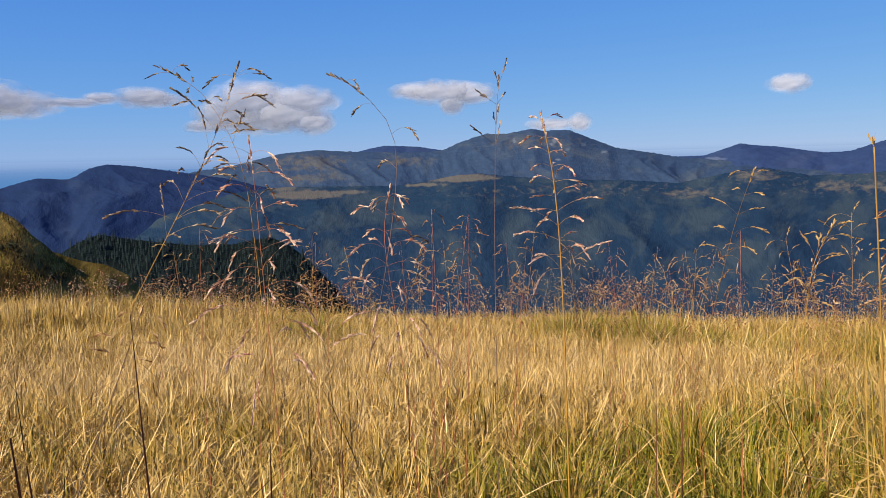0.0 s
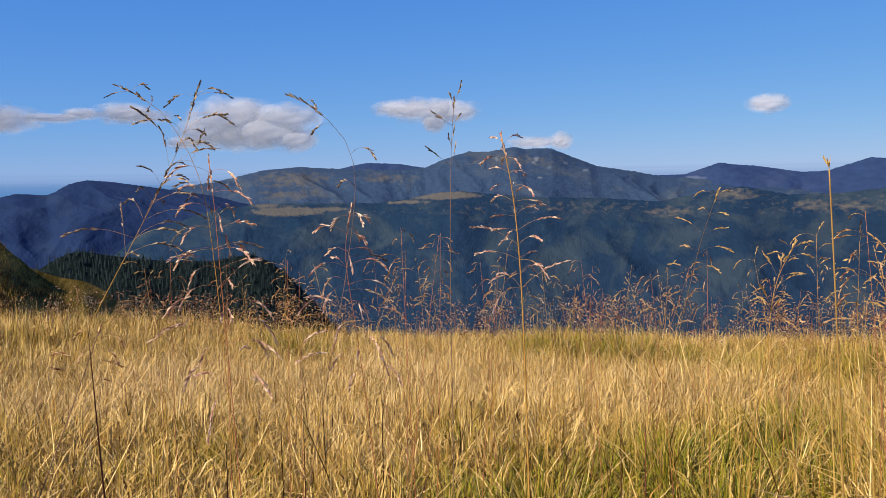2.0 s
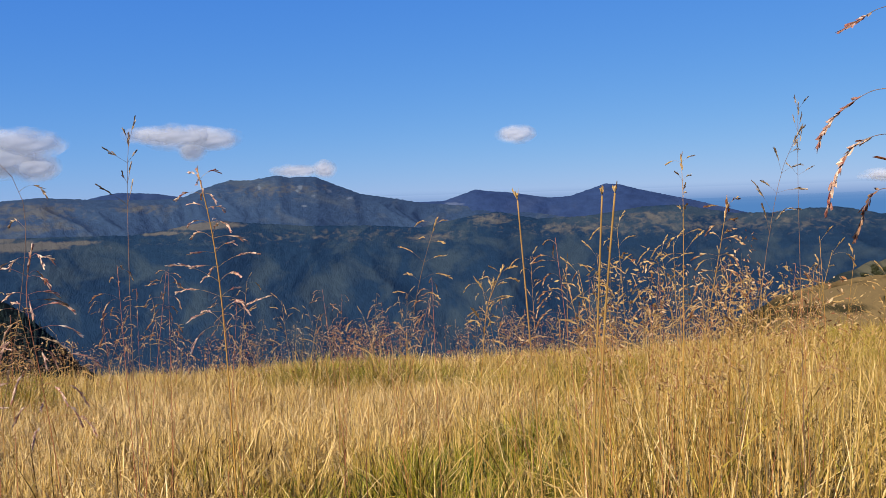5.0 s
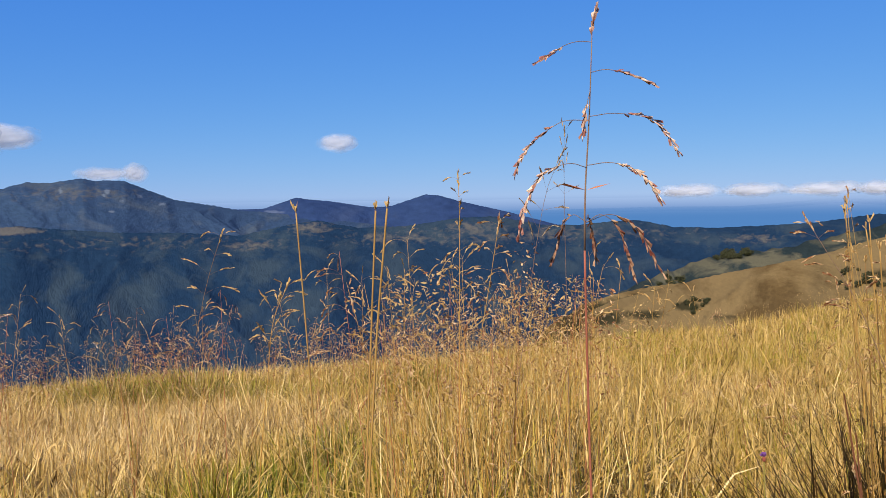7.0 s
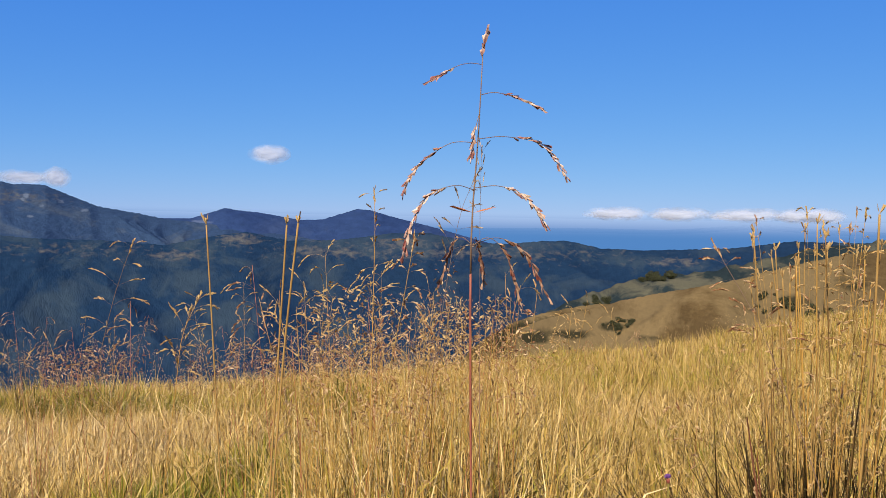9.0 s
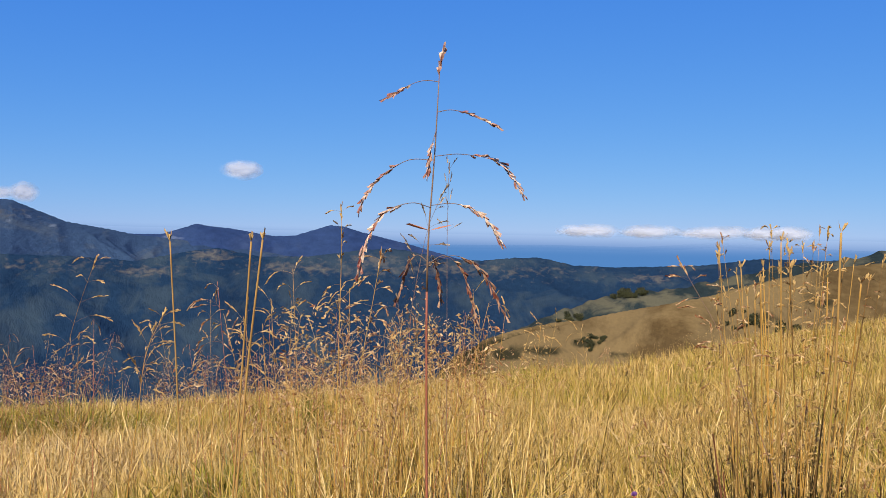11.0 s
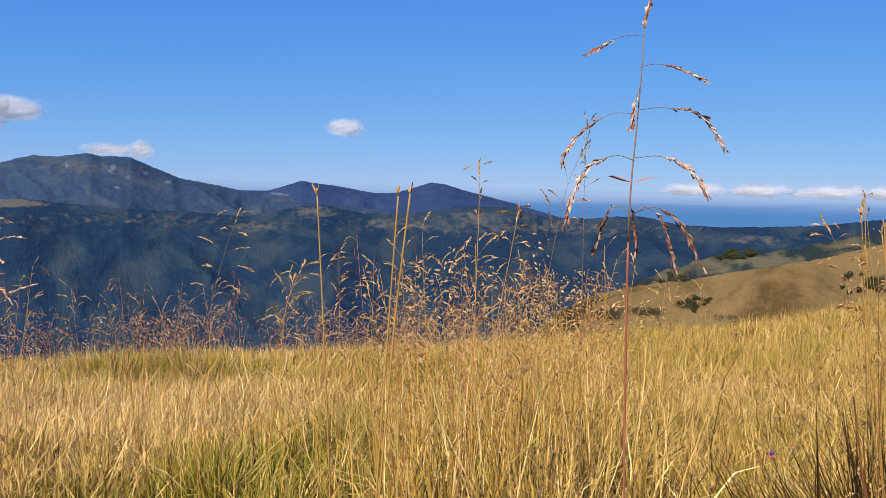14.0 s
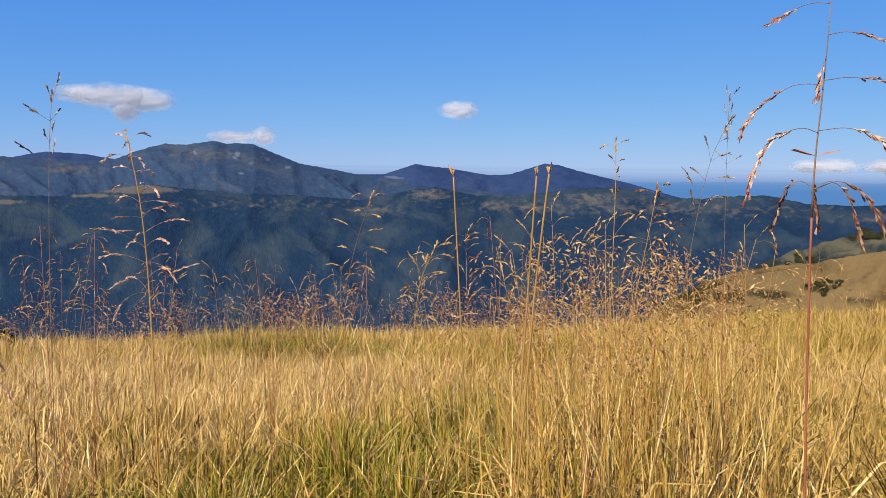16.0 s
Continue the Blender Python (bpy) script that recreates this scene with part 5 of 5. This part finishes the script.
# ---- the purple flower ----
def build_flower():
    thing = empty("purple_flower", (0.878, 0.585, ground_z(0.878, 0.585) - 0.01))
    tall = 0.49 - ground_z(0.878, 0.585)
    rng = random.Random(4)
    bm = bmesh.new()
    tube(bm, spline([(0, 0, 0), (0.008, 0.0, tall * 0.5), (0, 0, tall)], 10), 0.0014, 0.0009, 5)
    part("stem", bm, GREEN, thing)
    bm = bmesh.new()
    bmesh.ops.create_icosphere(bm, subdivisions=2, radius=0.0022, matrix=Matrix.Translation((0, 0, tall)) @ Matrix.Diagonal((1, 1, 1.4, 1)))
    part("bud", bm, REDCULM, thing)
    for i in range(22):
        bm = bmesh.new()
        a, e = rng.uniform(0, 6.28), rng.uniform(0.3, 1.4)
        spikelet(bm, Vector((0, 0, tall + 0.003)), Vector((math.cos(a) * math.cos(e), math.sin(a) * math.cos(e), math.sin(e))), 0.0052, 0.0018, rng)
        part("petal", bm, PETAL, thing)
    tagged(thing, "small purple thistle-like flower in the straw", "flower")


build_flower()


# ---- woods ----
def conifer(seed, tall, layers=9, around=14):
    rng = random.Random(seed)
    thing = empty("fir_tree", (0, 0, -300))
    bm = bmesh.new()
    tube(bm, [Vector((0, 0, tall * k / 5)) for k in range(6)], tall * 0.018, tall * 0.003, 5)
    part("trunk", bm, BARK, thing)
    bm = bmesh.new()
    for k in range(layers):
        z, r = tall * (0.1 + 0.86 * k / layers), tall * 0.21 * (1 - k / layers) ** 0.85 + tall * 0.012
        top = bm.verts.new((0, 0, z + tall * 0.17))
        rim = []
        for j in range(around):
            a = 6.283 * j / around + rng.uniform(-0.15, 0.15)
            q = r * (rng.uniform(0.8, 1.15) if j % 2 else rng.uniform(0.45, 0.7))
            rim.append(bm.verts.new((q * math.cos(a), q * math.sin(a), z - q * 0.25 + rng.uniform(-0.1, 0.1))))
        for j in range(around):
            bm.faces.new((top, rim[j], rim[(j + 1) % around]))
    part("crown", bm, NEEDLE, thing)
    return tagged(thing, "dark green fir tree on the hill", "tree", "firs on the hill")


def bush(seed, size):
    rng = random.Random(seed)
    thing = empty("bush", (0, 0, -300))
    bm = bmesh.new()
    for k in range(4):
        a = rng.uniform(0, 6.28)
        tube(bm, [Vector((0, 0, -0.3)), Vector((math.cos(a), math.sin(a), 1.6)) * size * 0.25, Vector((math.cos(a) * 0.5, math.sin(a) * 0.5, 0.7)) * size], size * 0.03, size * 0.008, 4)
    part("trunk", bm, BARK, thing)
    bm = bmesh.new()
    for k in range(230):
        d = Vector((rng.gauss(0, 1), rng.gauss(0, 1), rng.gauss(0, 1))).normalized() * rng.uniform(0.5, 1.0)
        c = Vector((d.x * 0.62, d.y * 0.62, 0.55 + d.z * 0.5)) * size * (1 + 0.25 * noise.noise(d * 2.5 + Vector((seed, 0, 0))))
        e = Vector((rng.uniform(-1, 1), rng.uniform(-1, 1), rng.uniform(-1, 1))).normalized() * size * 0.11
        f = e.cross(Vector((rng.uniform(-1, 1), rng.uniform(-1, 1), rng.uniform(-1, 1)))).normalized() * size * 0.08
        bm.faces.new([bm.verts.new(c + v) for v in (e, f, -e, -f)])
    part("crown", bm, LEAVES, thing)
    return tagged(thing, "dark rounded bush on the slope", "bush", "bushes on the slopes")


def stand_on(hill_object):
    """The front of a hill as a grid of places."""
    co = np.empty(len(hill_object.data.vertices) * 3, np.float32)
    hill_object.data.vertices.foreach_get("co", co)
    return co.reshape(-1, 3)


def on_hill(ob, count, g, az0, az1, rear=8):
    """Places spread evenly over the face that a hill shows to the eye."""
    co = stand_on(ob)
    az = np.degrees(np.arctan2(co[:, 0], co[:, 1]))
    k = int(np.argmax(np.abs(np.diff(az)) > 1e-3)) + 1
    grid = co.reshape(-1, k, 3)[:, rear:]
    grid = grid[(np.degrees(np.arctan2(grid[:, 0, 0], grid[:, 0, 1])) > az0) & (np.degrees(np.arctan2(grid[:, 0, 0], grid[:, 0, 1])) < az1)]
    el = np.degrees(np.arctan2(grid[..., 2] - EYE, np.hypot(grid[..., 0], grid[..., 1])))
    w = np.clip(el[:-1, :-1] - el[:-1, 1:], 0.004, 0.5)
    pick = g.choice(w.size, count, p=(w / w.sum()).ravel())
    i, j = np.unravel_index(pick, w.shape)
    a, b = g.uniform(0, 1, (count, 1)), g.uniform(0, 1, (count, 1))
    return (grid[i, j] * (1 - a) + grid[i + 1, j] * a) * (1 - b) + (grid[i, j + 1] * (1 - a) + grid[i + 1, j + 1] * a) * b


def plant(kinds, places, rng, low, high, limit_az=None):
    for q in places:
        ob = copy_thing(rng.choice(kinds), Matrix.Identity(4))
        ob.matrix_basis = pose(float(q[0]), float(q[1]), float(q[2]) - 0.4, 0, 0, rng.uniform(0, 360)) @ Matrix.Scale(rng.uniform(low, high), 4)


def build_woods():
    rng = random.Random(8)
    g = np.random.default_rng(3)
    firs = [conifer(s, t) for s, t in ((1, 7.4), (2, 6.2), (3, 8.2), (4, 5.4))]
    spots = stand_on(fir_hill)
    az, r = np.degrees(np.arctan2(spots[:, 0], spots[:, 1])), np.hypot(spots[:, 0], spots[:, 1])
    el = np.degrees(np.arctan2(spots[:, 2] - EYE, r))
    ok = spots[(az > -27) & (az < -3) & (r < 680) & (el > -11)]
    pick = on_hill(fir_hill, 285, g, -27, -3)
    plant(firs, pick, rng, 0.55, 0.9)
    small = [conifer(s, t, 4, 7) for s, t in ((11, 6.4), (12, 5.2), (13, 7.2), (14, 4.6))]
    shapes = []
    for ob in small:
        me = next(c.data for c in ob.children if c.data.materials[0] is NEEDLE)
        me.calc_loop_triangles()
        shapes.append((np.array([w.co for w in me.vertices]), np.array([w.vertices for w in me.loop_triangles])))
    rest = on_hill(fir_hill, 8500, g, -28, -3)
    vs, ts, base = [], [], 0
    for q in rest:
        v, t = shapes[rng.randrange(4)]
        a = rng.uniform(0, 6.28)
        v = v * rng.uniform(0.6, 1.05) @ np.array([[math.cos(a), math.sin(a), 0], [-math.sin(a), math.cos(a), 0], [0, 0, 1]])
        vs.append(v + q + np.array([rng.uniform(-2, 2), rng.uniform(-2, 2), -0.4]))
        ts.append(t + base)
        base += len(v)
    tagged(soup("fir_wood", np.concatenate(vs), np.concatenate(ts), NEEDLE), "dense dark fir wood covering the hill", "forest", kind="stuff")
    for ob in firs + small:
        q = ok[rng.randrange(len(ok))]
        ob.matrix_basis = pose(float(q[0]), float(q[1]), float(q[2]) - 0.4)
    bushes = [bush(s, z) for s, z in ((5, 3.0), (6, 3.6), (7, 2.4))]
    for name, count, size, lim in (("hillside_4", 22, 0.5, (54.5, 59.5, -5.4, -4.1)), ("hillside_4", 16, 0.4, (44.5, 47.5, -7.2, -6.2)), ("hillside_1", 190, 1.9, (44, 64, -6, -0.8)), ("hillside_3", 22, 0.16, (-32, -23, -9, -2.5))):
        spots = stand_on(bpy.data.objects[name])
        az, r = np.degrees(np.arctan2(spots[:, 0], spots[:, 1])), np.hypot(spots[:, 0], spots[:, 1])
        el = np.degrees(np.arctan2(spots[:, 2] - EYE, r))
        ok = spots[(az > lim[0]) & (az < lim[1]) & (el > lim[2]) & (el < lim[3])]
        seeds = ok[g.choice(len(ok), 8)]
        for k in range(count):
            c = seeds[rng.randrange(8)]
            near = np.argsort(np.hypot(ok[:, 0] - c[0], ok[:, 1] - c[1]))[:60]
            q = ok[near[rng.randrange(len(near))]]
            ob = copy_thing(rng.choice(bushes), Matrix.Identity(4))
            ob.matrix_basis = pose(float(q[0]), float(q[1]), float(q[2]) - 0.1 * size, 0, 0, rng.uniform(0, 360)) @ Matrix.Scale(size * rng.uniform(0.6, 1.15), 4)
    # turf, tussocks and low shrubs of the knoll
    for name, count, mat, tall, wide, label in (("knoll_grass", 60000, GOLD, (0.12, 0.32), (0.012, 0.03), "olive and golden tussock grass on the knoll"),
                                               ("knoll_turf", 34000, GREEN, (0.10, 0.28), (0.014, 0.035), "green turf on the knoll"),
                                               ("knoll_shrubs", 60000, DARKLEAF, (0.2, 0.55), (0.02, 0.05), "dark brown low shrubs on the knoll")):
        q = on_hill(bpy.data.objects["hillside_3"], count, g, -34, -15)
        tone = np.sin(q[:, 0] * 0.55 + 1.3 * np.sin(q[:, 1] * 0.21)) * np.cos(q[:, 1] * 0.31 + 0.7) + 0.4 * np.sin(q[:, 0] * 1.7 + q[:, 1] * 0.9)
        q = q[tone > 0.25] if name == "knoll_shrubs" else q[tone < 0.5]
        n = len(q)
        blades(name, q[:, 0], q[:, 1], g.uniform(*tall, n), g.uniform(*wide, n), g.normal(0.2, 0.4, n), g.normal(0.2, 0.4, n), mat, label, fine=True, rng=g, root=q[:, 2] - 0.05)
    q = ok[0]
    for ob in bushes:
        ob.matrix_basis = pose(float(q[0]) + rng.uniform(-1, 1), float(q[1]), float(q[2]) - 0.1) @ Matrix.Scale(0.16, 4)


build_woods()
